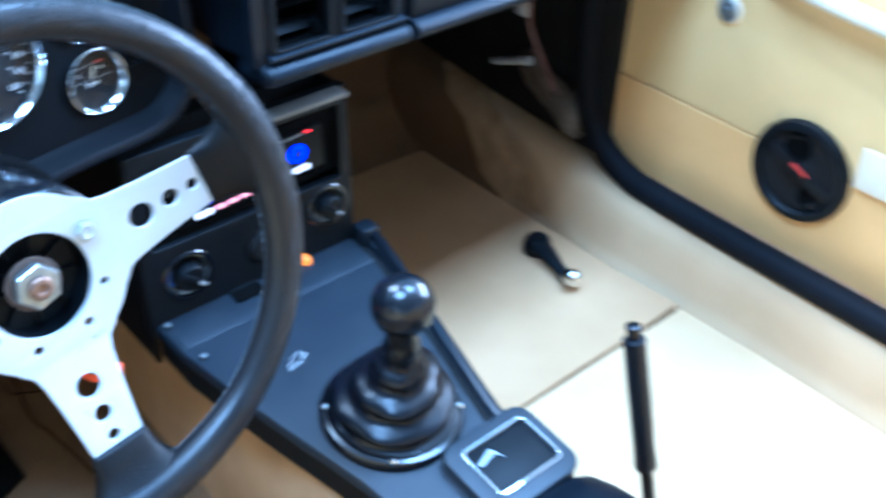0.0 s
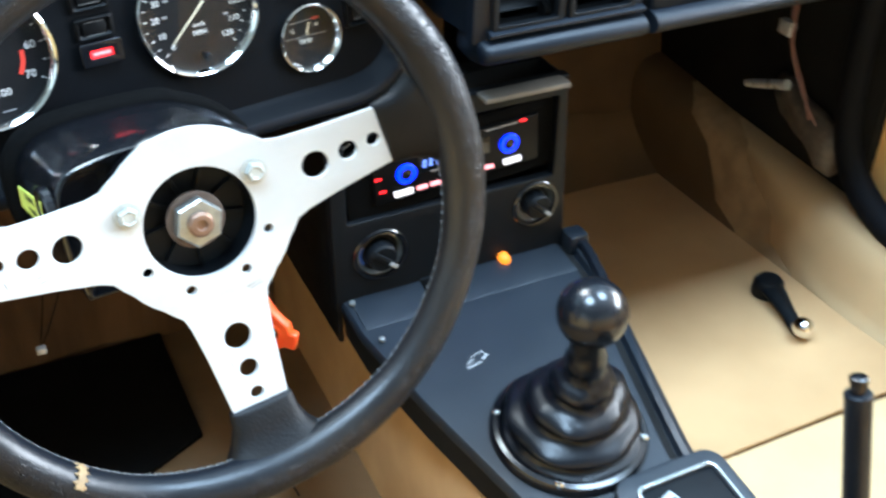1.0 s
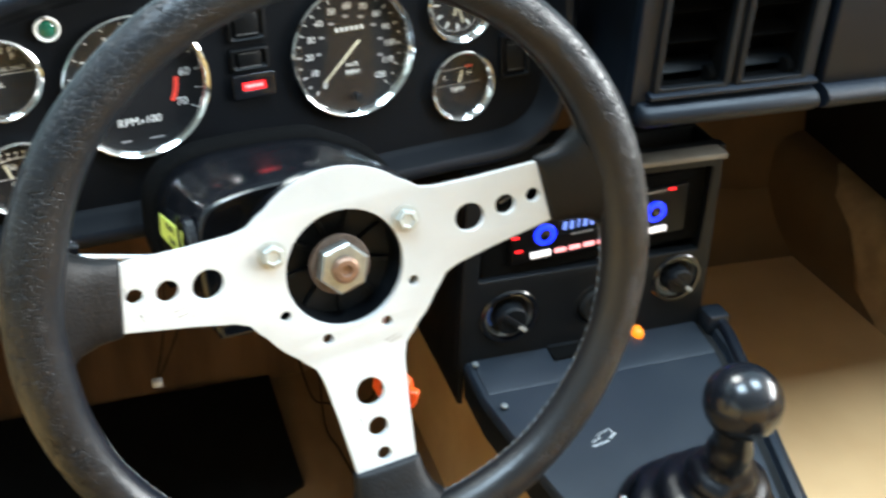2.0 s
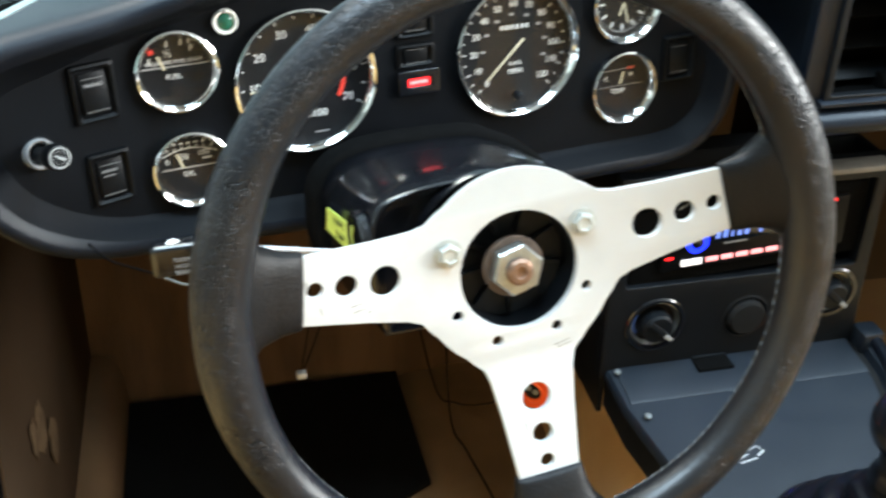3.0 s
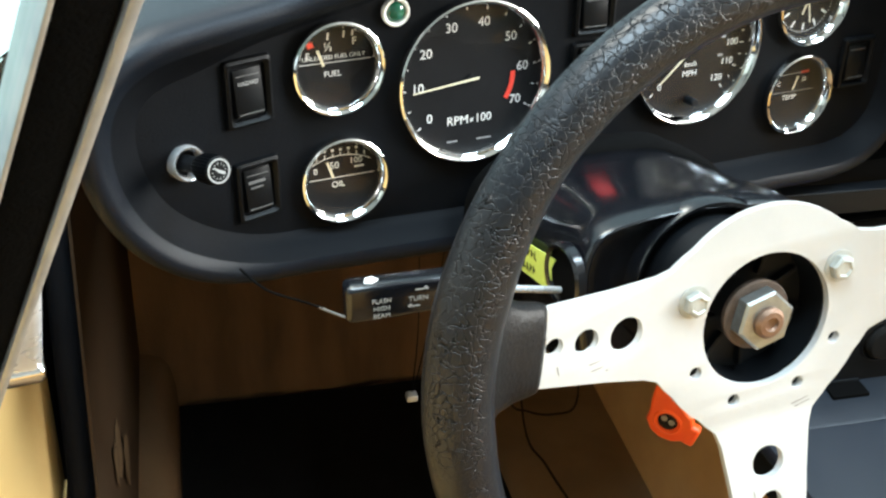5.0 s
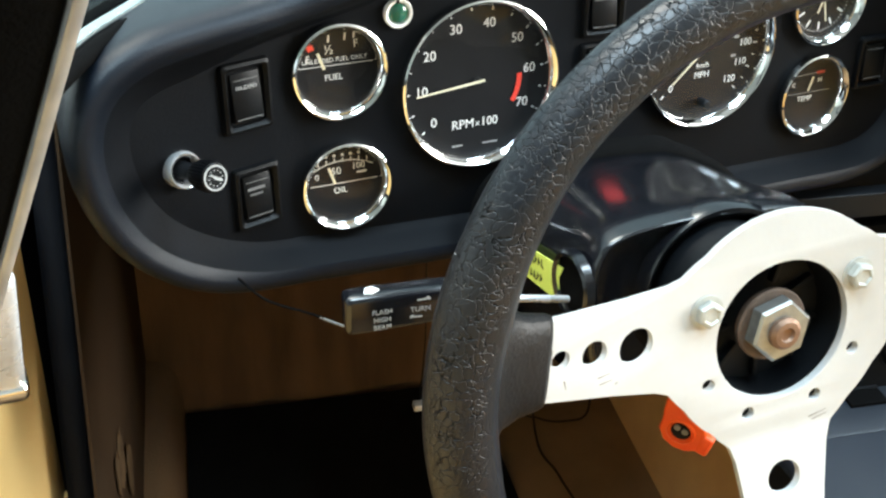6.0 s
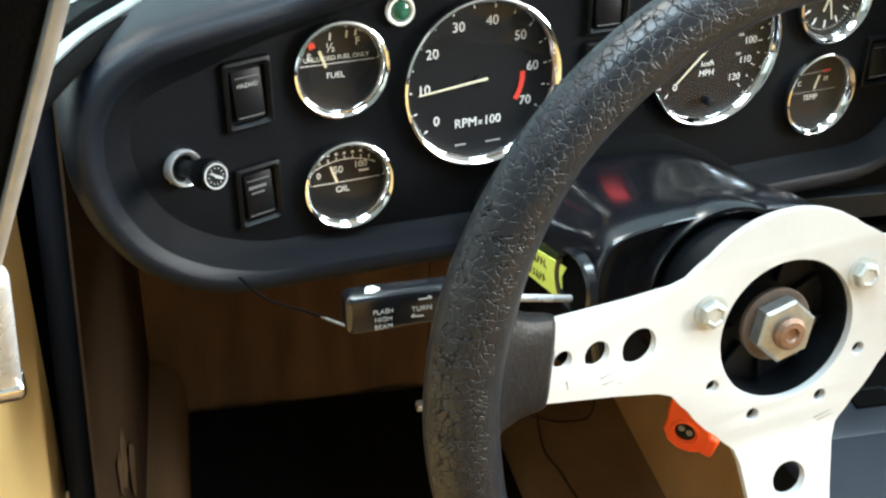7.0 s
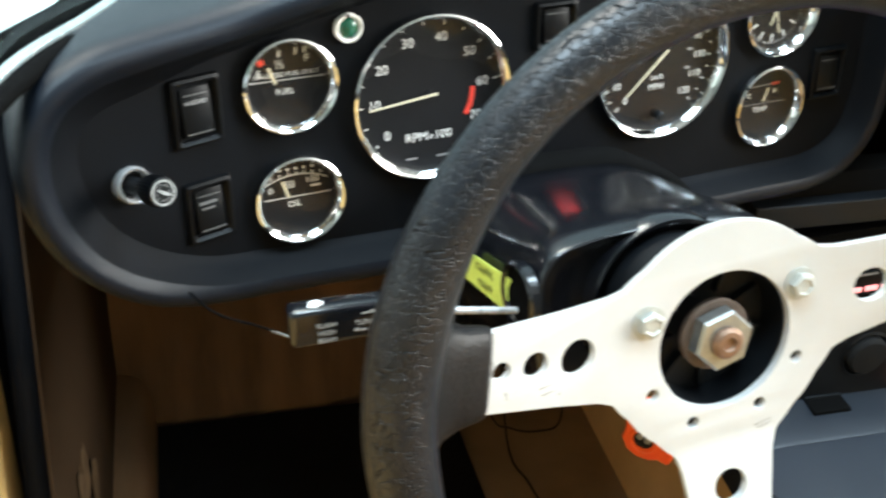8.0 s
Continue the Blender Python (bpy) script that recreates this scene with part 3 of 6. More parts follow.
    bm = loft([[(u + (0.4 - u) * n, v, z - dz * (z > 0.2)) for u, z in sec] for v, dz, n in ((0.16, 0.0, 0.0), (0.30, 0.003, 0.0), (0.62, 0.015, 0.005), (1.1, 0.05, 0.02), (1.7, 0.12, 0.07), (1.95, 0.22, 0.12))], False)
    wing = [(-0.60, 0.0), (-0.60, 0.30), (-0.575, 0.41), (-0.52, 0.465), (-0.43, 0.49), (-0.34, 0.50), (-0.292, 0.535), (-0.292, 0.50)]
    single("front_wing", loft([[(u, v, z) for u, z in wing] for v in (-0.02, 0.06, 0.158)], False), REFLECTION_PAINT, I4, "glossy pale teal wing top with painted reflections beside the driver's door", "front wing", kind="structure", sharp=60)
    single("bonnet", bm, REFLECTION_PAINT, I4, "glossy pale teal wings and bonnet with painted reflections beyond the windscreen", "bonnet", kind="structure", sharp=60)


def seal_strip(points, name, label, r=0.0165):
    single(name, tube(points, r, 14, smooth=6), SEAL, I4, label, "door seal", kind="structure")


def door(name, side, label):
    """A closed door; side +1 is the passenger's. Local frame: x outwards, y forward."""
    m = pose(1.075 if side > 0 else -0.285, 0, 0) @ Matrix.Diagonal((side, 1, 1, 1))
    d = thing(name, m, label, "car door", kind="structure")
    front = 0.135 if side > 0 else 0.026
    lo = rounded(-1.05, front, 0.128 if side > 0 else 0.155, 0.55, 0.05, 6)
    lower = [(x, y) for x, y in lo]
    stand = Matrix(((0, 0, 1, 0), (1, 0, 0, 0), (0, 1, 0, 0), (0, 0, 0, 1)))      # plate's x to y, y to z, z to x
    holes = [circle(0.055, 28, -0.216, 0.25)] if side > 0 else []
    # lower and upper halves of the card meet at a raised crease
    cut = 0.268
    a = [p for p in lower if p[1] <= cut]
    a = sorted([p for p in a if p[0] < -0.5], key=lambda p: -p[1]) + sorted([p for p in a if p[0] >= -0.5], key=lambda p: p[1])
    a = [(-1.05, cut - 0.0030)] + a + [(front, cut - 0.0030)]
    def slant(bm):
        for v in bm.verts:
            if side < 0 and v.co.x > -0.3:
                v.co.x += 0.14 * (v.co.y - 0.35)
        return bm

    # driver's lower card takes the paler tan to paint strong light on it
    part("lower_card", slant(flat(a, holes, 0.008, 0.0015)), TAN if side > 0 else TAN_PALE, d, "", stand @ pose(0, 0, -0.001))
    b = [(-1.05, cut + 0.0025), (front, cut + 0.0025), (front, 0.50), (front - 0.035, 0.53), (-1.05, 0.53)]
    part("upper_card", slant(flat(b, [circle(0.014, 20, -0.061, 0.4225)] if side > 0 else [], 0.008, 0.0015)), TAN_PALE, d, "", stand @ pose(0, 0, 0.001))
    part("door_shell", box(0.006, 0.09, -1.06, front - (0 if side > 0 else 0.06), 0.150, 0.55, 0.01), DARK, d, "black inner door shell")
    sec = [(-0.004, 0.525), (-0.008, 0.545), (-0.004, 0.562), (0.02, 0.572), (0.10, 0.565), (0.10, 0.525)]
    part("top_roll", loft([[(x, v, z) for x, z in sec] for v in (-1.05, -0.5, front)], True, True), VINYL, d, "black padded door top")
    return d


shell()
door("door_passenger", 1, "closed door with tan vinyl card and round loudspeaker")
door("door_driver", -1, "closed driver's door, its tan card paled for the light on it")
seal_strip([(1.038, -1.1, 0.124), (1.036, -0.4, 0.122), (1.036, -0.05, 0.124), (1.038, 0.04, 0.132), (1.042, 0.105, 0.168), (1.047, 0.142, 0.24), (1.05, 0.152, 0.40), (1.05, 0.13, 0.60)], "door_seal_passenger", "black rubber seal round the passenger door opening", 0.0200)
seal_strip([(-0.258, -1.1, 0.160), (-0.258, -0.4, 0.158), (-0.260, -0.13, 0.160), (-0.263, -0.070, 0.18), (-0.2645, -0.024, 0.26), (-0.2645, 0.039, 0.40), (-0.2645, 0.107, 0.55)], "door_seal_driver", "black rubber seal round the driver's door opening", 0.0095)


# loose floor coverings
def sheet(u0, u1, v0, v1, z, t, curl=0.0, n=14):
    bm = bmesh.new()
    top = [[None] * (n + 1) for _ in range(n + 1)]
    for i in range(n + 1):
        for j in range(n + 1):
            u, v = u0 + (u1 - u0) * i / n, v0 + (v1 - v0) * j / n
            lift = curl * max(0, 1 - j / 3.0) * (0.35 + 0.65 * (i / n) ** 4) + 0.002 * noise.noise(Vector((u * 6, v * 6, 1.3)))
            top[i][j] = bm.verts.new((u, v, z + max(0.0, lift) + t))
    for i in range(n):
        for j in range(n):
            bm.faces.new((top[i][j], top[i + 1][j], top[i + 1][j + 1], top[i][j + 1]))
    got = bmesh.ops.extrude_face_region(bm, geom=bm.faces[:])
    for v in got["geom"]:
        if isinstance(v, bmesh.types.BMVert):
            v.co.z -= t
    return bm


single("card_sheet", sheet(0.535, 0.980, -0.132, 0.445, 0.004, 0.003, 0.010), FOOT_CARD, I4, "tan card sheet in the passenger footwell, darkened as in shade, one corner curled", "floor panel", "floor sheets")
single("card_sheet", sheet(0.54, 0.992, -1.15, -0.134, 0.002, 0.003), CARD, I4, "bare tan card sheet where the seat would stand", "floor panel", "floor sheets")
bm = sheet(-0.212, 0.124, 0.0, 0.364, 0.004, 0.006, n=20)
for v in bm.verts:                               # cut at a slant across its near end
    near = 0.098 + 0.49 * v.co.x
    v.co.y = near + (0.364 - near) * v.co.y / 0.364
    v.co.x += 0.02 * (0.364 - v.co.y) * (v.co.x > 0)
single("floor_mat", bm, MAT, I4, "black rubber mat in the driver's footwell", "floor mat")


# ---- dashboard ----
def outline(grow=0.0, fine=1):
    """The gauge panel's edge in the dash plane, clockwise from the lower right; grow moves it outwards."""
    base = [(0.300, -0.089), (0.24, -0.089), (0.15, -0.0885), (0.05, -0.087), (-0.05, -0.083), (-0.11, -0.080), (-0.150, -0.0765), (-0.175, -0.069), (-0.194, -0.055),
            (-0.206, -0.037), (-0.212, -0.016), (-0.211, 0.003), (-0.203, 0.017), (-0.188, 0.026), (-0.165, 0.032), (-0.13, 0.040), (-0.085, 0.051), (-0.04, 0.061), (0.02, 0.071),
            (0.09, 0.078), (0.17, 0.080), (0.25, 0.079), (0.300, 0.077), (0.325, 0.070), (0.338, 0.052), (0.342, 0.02), (0.342, -0.03), (0.338, -0.062), (0.325, -0.080)]
    out, n = [], len(base)
    for i in range(n):
        p, q = Vector(base[i - 1]), Vector(base[(i + 1) % n])
        d = (q - p).normalized()
        out.append((base[i][0] + grow * d.y * 1.0, base[i][1] - grow * d.x * 1.0))
    if fine > 1:
        pts, out = [Vector(p) for p in out], []
        for i in range(n):
            p0, p1, p2, p3 = pts[i - 1], pts[i], pts[(i + 1) % n], pts[(i + 2) % n]
            for k in range(fine):
                t = k / fine
                p = 0.5 * (2 * p1 + (p2 - p0) * t + (2 * p0 - 5 * p1 + 4 * p2 - p3) * t * t + (3 * p1 - p0 - 3 * p2 + p3) * t ** 3)
                out.append((p.x, p.y))
    return out


GAUGES = (("tachometer", 0.0, 0.0, 0.0515), ("speedometer", 0.165, 0.0, 0.0515), ("fuel", -0.0872, 0.0196, 0.0280), ("oil", -0.0858, -0.0498, 0.0277), ("temp", 0.2605, -0.0435, 0.0300), ("clock", 0.2600, 0.0235, 0.0310))


def sweep(p):
    """The panel's outer end curves back towards the driver and rises a little."""
    d = max(0.0, -0.108 - p[0])
    back = 0.32 * d * d / (d + 0.012)
    return Vector((p[0], p[1] - back, p[2] + 0.40 * back))


def swept(bm):
    for v in bm.verts:
        v.co = sweep(v.co)
    return bm


def on_panel(x, z):
    """The frame of the panel's face at x, z: x along the panel, y up, z to the driver."""
    o, q = sweep((x, 0, z)), sweep((x + 0.004, 0, z))
    return DASH @ Matrix.Translation(o) @ pose(0, 0, 0, 0, 0, math.degrees(math.atan2(q.y - o.y, q.x - o.x))) @ UPRIGHT


dash = thing("dashboard", DASH, "black padded vinyl dashboard with a curved gauge binnacle", "dashboard")
sides = outline(0.0)
grown = outline(0.01)
sign = 1.0 if sum(math.hypot(x - 0.06, z) for x, z in grown) > sum(math.hypot(x - 0.06, z) for x, z in sides) else -1.0
panel = flat(outline(0.0, 4), [circle(r - 0.002, 40, x, z) for _, x, z, r in GAUGES], 0.006)
for cut in range(24):                            # strips across the swept end
    bmesh.ops.bisect_plane(panel, geom=panel.verts[:] + panel.edges[:] + panel.faces[:], plane_co=(-0.212 + 0.0045 * cut, 0, 0), plane_no=(1, 0, 0), dist=1e-6)
panel.transform(UPRIGHT @ pose(0, 0, -0.003))
part("gauge_panel", swept(panel), PANEL, dash, "flat black crackle gauge panel", None, 30)
prof = [(-0.004, 0.002), (0.001, -0.001), (0.004, -0.006), (0.007, -0.012), (0.0105, -0.0165), (0.0150, -0.0185), (0.0195, -0.017), (0.0230, -0.0125), (0.0252, -0.005), (0.0258, 0.004), (0.0250, 0.03), (0.022, 0.09)]
soft = [(-0.010, 0.0020), (-0.005, -0.0006), (-0.001, -0.0028), (0.0035, -0.0062), (0.0080, -0.0105), (0.0130, -0.0148), (0.0180, -0.0162), (0.0225, -0.0125), (0.0252, -0.005), (0.0258, 0.004), (0.0250, 0.03), (0.022, 0.09)]
rings = []
for (o, y), (p, q) in zip(prof, soft):              # a broad, soft hollow round the outer end
    ring = []
    for (x0, z0), (x1, z1) in zip(outline(sign * o, 4), outline(sign * p, 4)):
        t = min(max((-0.125 - x0) / 0.06, 0.0), 1.0)
        t = t * t * (3 - 2 * t)
        ring.append(sweep((x0 + (x1 - x0) * t, y + (q - y) * t, z0 + (z1 - z0) * t)))
    rings.append(ring)
part("hollow_edge", loft(rings[:5], True), PANEL, dash, "matt black hollow round the gauge panel", None, 60)
part("padded_surround", loft(rings[4:], True), VINYL, dash, "rolled black vinyl edge of the binnacle", None, 60)


def top_pad():
    """The dash top from the binnacle's crest forward to the windscreen."""
    rows = []
    for k, y in enumerate((-0.004, 0.03, 0.08, 0.14, 0.20, 0.26)):
        row = []
        for x, z in outline(sign * 0.0225)[11:24]:
            t = k / 5
            p = Vector((x + (0.10 * t if x < -0.15 else 0.0), y, z + 0.002 * t + (0.066 - z) * 0.35 * t))
            row.append(p.lerp(sweep(p), 1 - t))
        rows.append(row)
    return loft(rows, False)


part("top_pad", top_pad(), TOP_VINYL, dash, "smooth black dash top", None, 60)
part("body", box(-0.20, 0.33, 0.012, 0.20, -0.085, 0.03, 0.01), DARK, dash, "unlit black underside")


# ---- steering wheel and column ----
N_D = Vector((-0.1046, -0.9862, 0.1285)).normalized()
EX = Vector((-N_D.y, N_D.x, 0)).normalized()
EY = N_D.cross(EX)
HUB_D = Vector((0.055, -0.2114, -0.061)) + 0.0035 * EX - 0.002 * EY
turn = Matrix((EX, EY, N_D)).transposed().to_4x4()
WHEEL = DASH @ Matrix.Translation(HUB_D) @ turn @ pose(0, 0, 0, 0, 0, 4.6)        # x right, y up, z to the driver
COLUMN = DASH @ Matrix.Translation(HUB_D) @ turn
RIM_R, RIM_T, RIM_H = 0.1715, 0.0155, 0.030
SPOKES = (8.0, 169.3, -90.6)


def dished(r):
    return 0.180 * max(0.0, r - 0.056)


def polar(r, a):
    return (r * math.cos(radians(a)), r * math.sin(radians(a)))


def steering_wheel():
    w = thing("steering_wheel", WHEEL, "three-spoke alloy steering wheel with a cracked black leather rim", "steering wheel")
    # spoke plate
    out, hub, end = [], 0.0575, 0.134
    order = sorted(SPOKES)
    for k, a in enumerate(order):
        ca, sa = math.cos(radians(a)), math.sin(radians(a))
        for r, h in ((0.0515, -0.0345), (0.0575, -0.0285), (0.066, -0.0258), (0.090, -0.0226), (end, -0.0185), (end, 0.0185), (0.090, 0.0226), (0.066, 0.0258), (0.0575, 0.0285), (0.0515, 0.0345)):
            out.append((r * ca - h * sa, r * sa + h * ca))
        nxt = order[(k + 1) % 3] + (360 if k == 2 else 0)
        n = max(2, int((nxt - a - 78) / 6))
        for i in range(n + 1):
            out.append(polar(hub + 0.003, a + 39 + (nxt - a - 78) * i / n))
    holes = [circle(0.0362, 48)]
    for a in SPOKES:
        for r, rad in ((0.0806, 0.0094), (0.1032, 0.0067), (0.1208, 0.0048)):
            holes.append(circle(rad, 20, *polar(r, a)))
    for a in (-155, -115, -65, -26.5):
        holes.append(circle(0.0036, 12, *polar(0.0445, a)))
    bm = flat(out, holes, 0.0036, 0.0003)
    ways = [Vector((*polar(1, a), 0)) for a in SPOKES]
    for d in ways:                                   # fold lines where the spokes leave the flat hub
        bmesh.ops.bisect_plane(bm, geom=bm.verts[:] + bm.edges[:] + bm.faces[:], plane_co=0.056 * d, plane_no=d, dist=1e-6)
    for v in bm.verts:
        v.co.z += max(dished(v.co.dot(d)) for d in ways)
    part("spokes", bm, ALLOY, w, "drilled satin alloy spoke plate", None, 30)
    # rim
    rings, n = [], 120
    for i in range(n):
        a = 2 * math.pi * i / n
        ring = []
        for k in range(20):
            b = 2 * math.pi * k / 20
            wob = 1 + 0.025 * noise.noise(Vector((math.cos(a) * 4, math.sin(a) * 4, b)))
            near = min(abs((math.degrees(a) - s + 180) % 360 - 180) for s in SPOKES)
            slim = min(max((near - 12) / 22, 0.0), 1.0)          # thicker grips at the spokes
            t = RIM_T * (1 - 0.12 * slim) * wob
            r = RIM_R + 0.0016 * slim + t * math.cos(b)
            ring.append((r * math.cos(a), r * math.sin(a), RIM_H + t * 0.97 * math.sin(b)))
        rings.append(ring)
    rings.append(rings[0])
    part("rim", loft(rings, True), LEATHER, w, "cracked black leather rim", None, 80)
    rings = []
    for i in range(10):                               # a frayed scrap of cloth tape round the rim
        ring = []
        for k in range(12):
            b = radians(110 + 7 * k)
            a = radians(221.2 + 0.22 * i + (0.9 * math.sin(k * 2.1) if i in (0, 9) else 0.0))
            t = (RIM_T * 0.90 + 0.0007 + 0.0003 * math.sin(k * 3 + i)) if 0 < i < 9 else RIM_T * 0.88
            r = RIM_R + 0.0016 + t * math.cos(b)
            ring.append((r * math.cos(a), r * math.sin(a), RIM_H + t * math.sin(b)))
        rings.append(ring)
    part("tape_scrap", loft(rings, False), TAPEWRAP, w, "frayed tan cloth tape on the rim", None, 60)
    for a in SPOKES:
        rings = []
        for r, half, th in ((0.1275, 0.0215, 0.0050), (0.130, 0.0222, 0.0066), (0.140, 0.0235, 0.0085), (0.150, 0.0275, 0.0115), (0.158, 0.035, 0.0135), (0.168, 0.046, 0.0135)):
            z = dished(r) if r < 0.15 else dished(0.15) + (r - 0.15) / 0.018 * (RIM_H - dished(0.15))
            ring = []
            for k in range(20):
                b = 2 * math.pi * k / 20
                h, zz = half * math.copysign(abs(math.cos(b)) ** 0.6, math.cos(b)), th * math.copysign(abs(math.sin(b)) ** 0.7, math.sin(b))
                ca, sa = math.cos(radians(a)), math.sin(radians(a))
                ring.append((r * ca - h * sa, r * sa + h * ca, z + zz))
            rings.append(ring)
        part("spoke_sleeve", loft(rings, True, True), SMOOTH_LEATHER, w, "stitched leather sleeve", None, 60)
    stitches = bmesh.new()
    for i in range(300):
        a = 2 * math.pi * i / 300
        near = min(abs((math.degrees(a) - s + 180) % 360 - 180) for s in SPOKES)
        slim = min(max((near - 12) / 22, 0.0), 1.0)
        t0 = RIM_T * (1 - 0.12 * slim)
        rr, zz = RIM_R + 0.0016 * slim - t0 * 0.91, RIM_H - t0 * 0.42
        p = Vector((rr * math.cos(a), rr * math.sin(a), zz))
        t = Vector((-math.sin(a), math.cos(a), 0.5 if i % 2 else -0.5)).normalized() * 0.0014
        o = Vector((math.cos(a), math.sin(a), 0.3)) * 0.0005
        stitches.faces.new([stitches.verts.new(q) for q in (p - t + o, p + t + o, p + t - o, p - t - o)])
    tagged(part("stitching", stitches, STITCH, w, "pale stitching on the rim's inner edge"), kind="stuff")
    # scratches: spoke angle, then along and across that spoke at both ends
    for a, p, q in ((169.3, (0.118, 0.010), (0.1165, 0.0145)), (169.3, (0.100, 0.0120), (0.0935, 0.0105)), (169.3, (0.0985, 0.0155), (0.0920, 0.0140)), (169.3, (0.126, -0.006), (0.1255, 0.001)), (169.3, (0.090, 0.0165), (0.0885, 0.0158)),
                    (-90.6, (0.052, 0.016), (0.0500, 0.026)), (-90.6, (0.0540, 0.018), (0.0522, 0.027)), (8.0, (0.100, 0.002), (0.106, 0.004)), (-90.6, (0.094, -0.010), (0.101, -0.009))):
        ca, sa = math.cos(radians(a)), math.sin(radians(a))
        a, b = (Vector((r * ca - h * sa, r * sa + h * ca, 0)) for r, h in (p, q))
        s = Vector((b.y - a.y, a.x - b.x, 0)).normalized() * 0.00035
        ups = [Vector((0, 0, max(dished(v.dot(d)) for d in ways) + 0.0024)) for v in (a, b)]
        bm = bmesh.new()
        bm.faces.new([bm.verts.new(v) for v in (a - s + ups[0], b - s * 0.4 + ups[1], b + s * 0.4 + ups[1], a + s + ups[0])])
        part("scuff", bm, SCRATCH, w, "dark scratch in the alloy")
    # boss, nut and bolts
    def off(ob):
        ob.matrix_basis = pose(-0.0012, 0.0005, 0)
        return ob

    part("boss", lathe([(0.026, -0.075), (0.037, -0.070), (0.0385, -0.012), (0.0375, -0.004), (0.0365, -0.004), (0.035, -0.020), (0.012, -0.022)], 40), MATTE, w, "black hub boss")
    for a in (25, 65, 105, 145, 185, 225, 265, 305, 345):
        x, y = polar(0.0255, a)
        part("rib", box(-0.0012, 0.0012, -0.008, 0.008, -0.021, -0.0165, 0.0005), MATTE, w, "", pose(x, y, 0, 0, 0, a - 90))
    off(part("washer", lathe([(0.0182, -0.0085), (0.0186, -0.0055), (0.0178, -0.0048), (0.0100, -0.0048)], 36), RUST, w, "rusty washer"))
    hexa = [(0.0150, -0.0048), (0.0160, -0.0040), (0.0160, 0.0026), (0.0146, 0.0040), (0.0085, 0.0042)]
    off(part("nut", lathe(hexa, 6, pose(0, 0, 0, 0, 0, 12)), STEEL, w, "large hexagon nut", None, 20))
    off(part("shaft_end", lathe([(0.0082, -0.004), (0.0082, 0.0062), (0.0064, 0.0078), (0.0038, 0.0080), (0.0030, 0.0064), (0.0001, 0.0062)], 24), COPPER, w, "coppery shaft end"))
    for a in (26, 153.5):
        x, y = polar(0.0455, a)
        b = part("bolt", lathe([(0.0062, 0.0018), (0.0066, 0.0026), (0.0066, 0.0060), (0.0058, 0.0070), (0.0044, 0.0074), (0.0036, 0.0066)], 6, pose(x, y, 0, 0, 0, a * 1.7)), BOLT, w, "hexagon bolt", None, 20)
        part("collar", lathe([(0.0085, 0.0016), (0.0085, 0.0028), (0.005, 0.003)], 20, pose(x, y, 0)), BOLT, b)
    return w


steering_wheel()


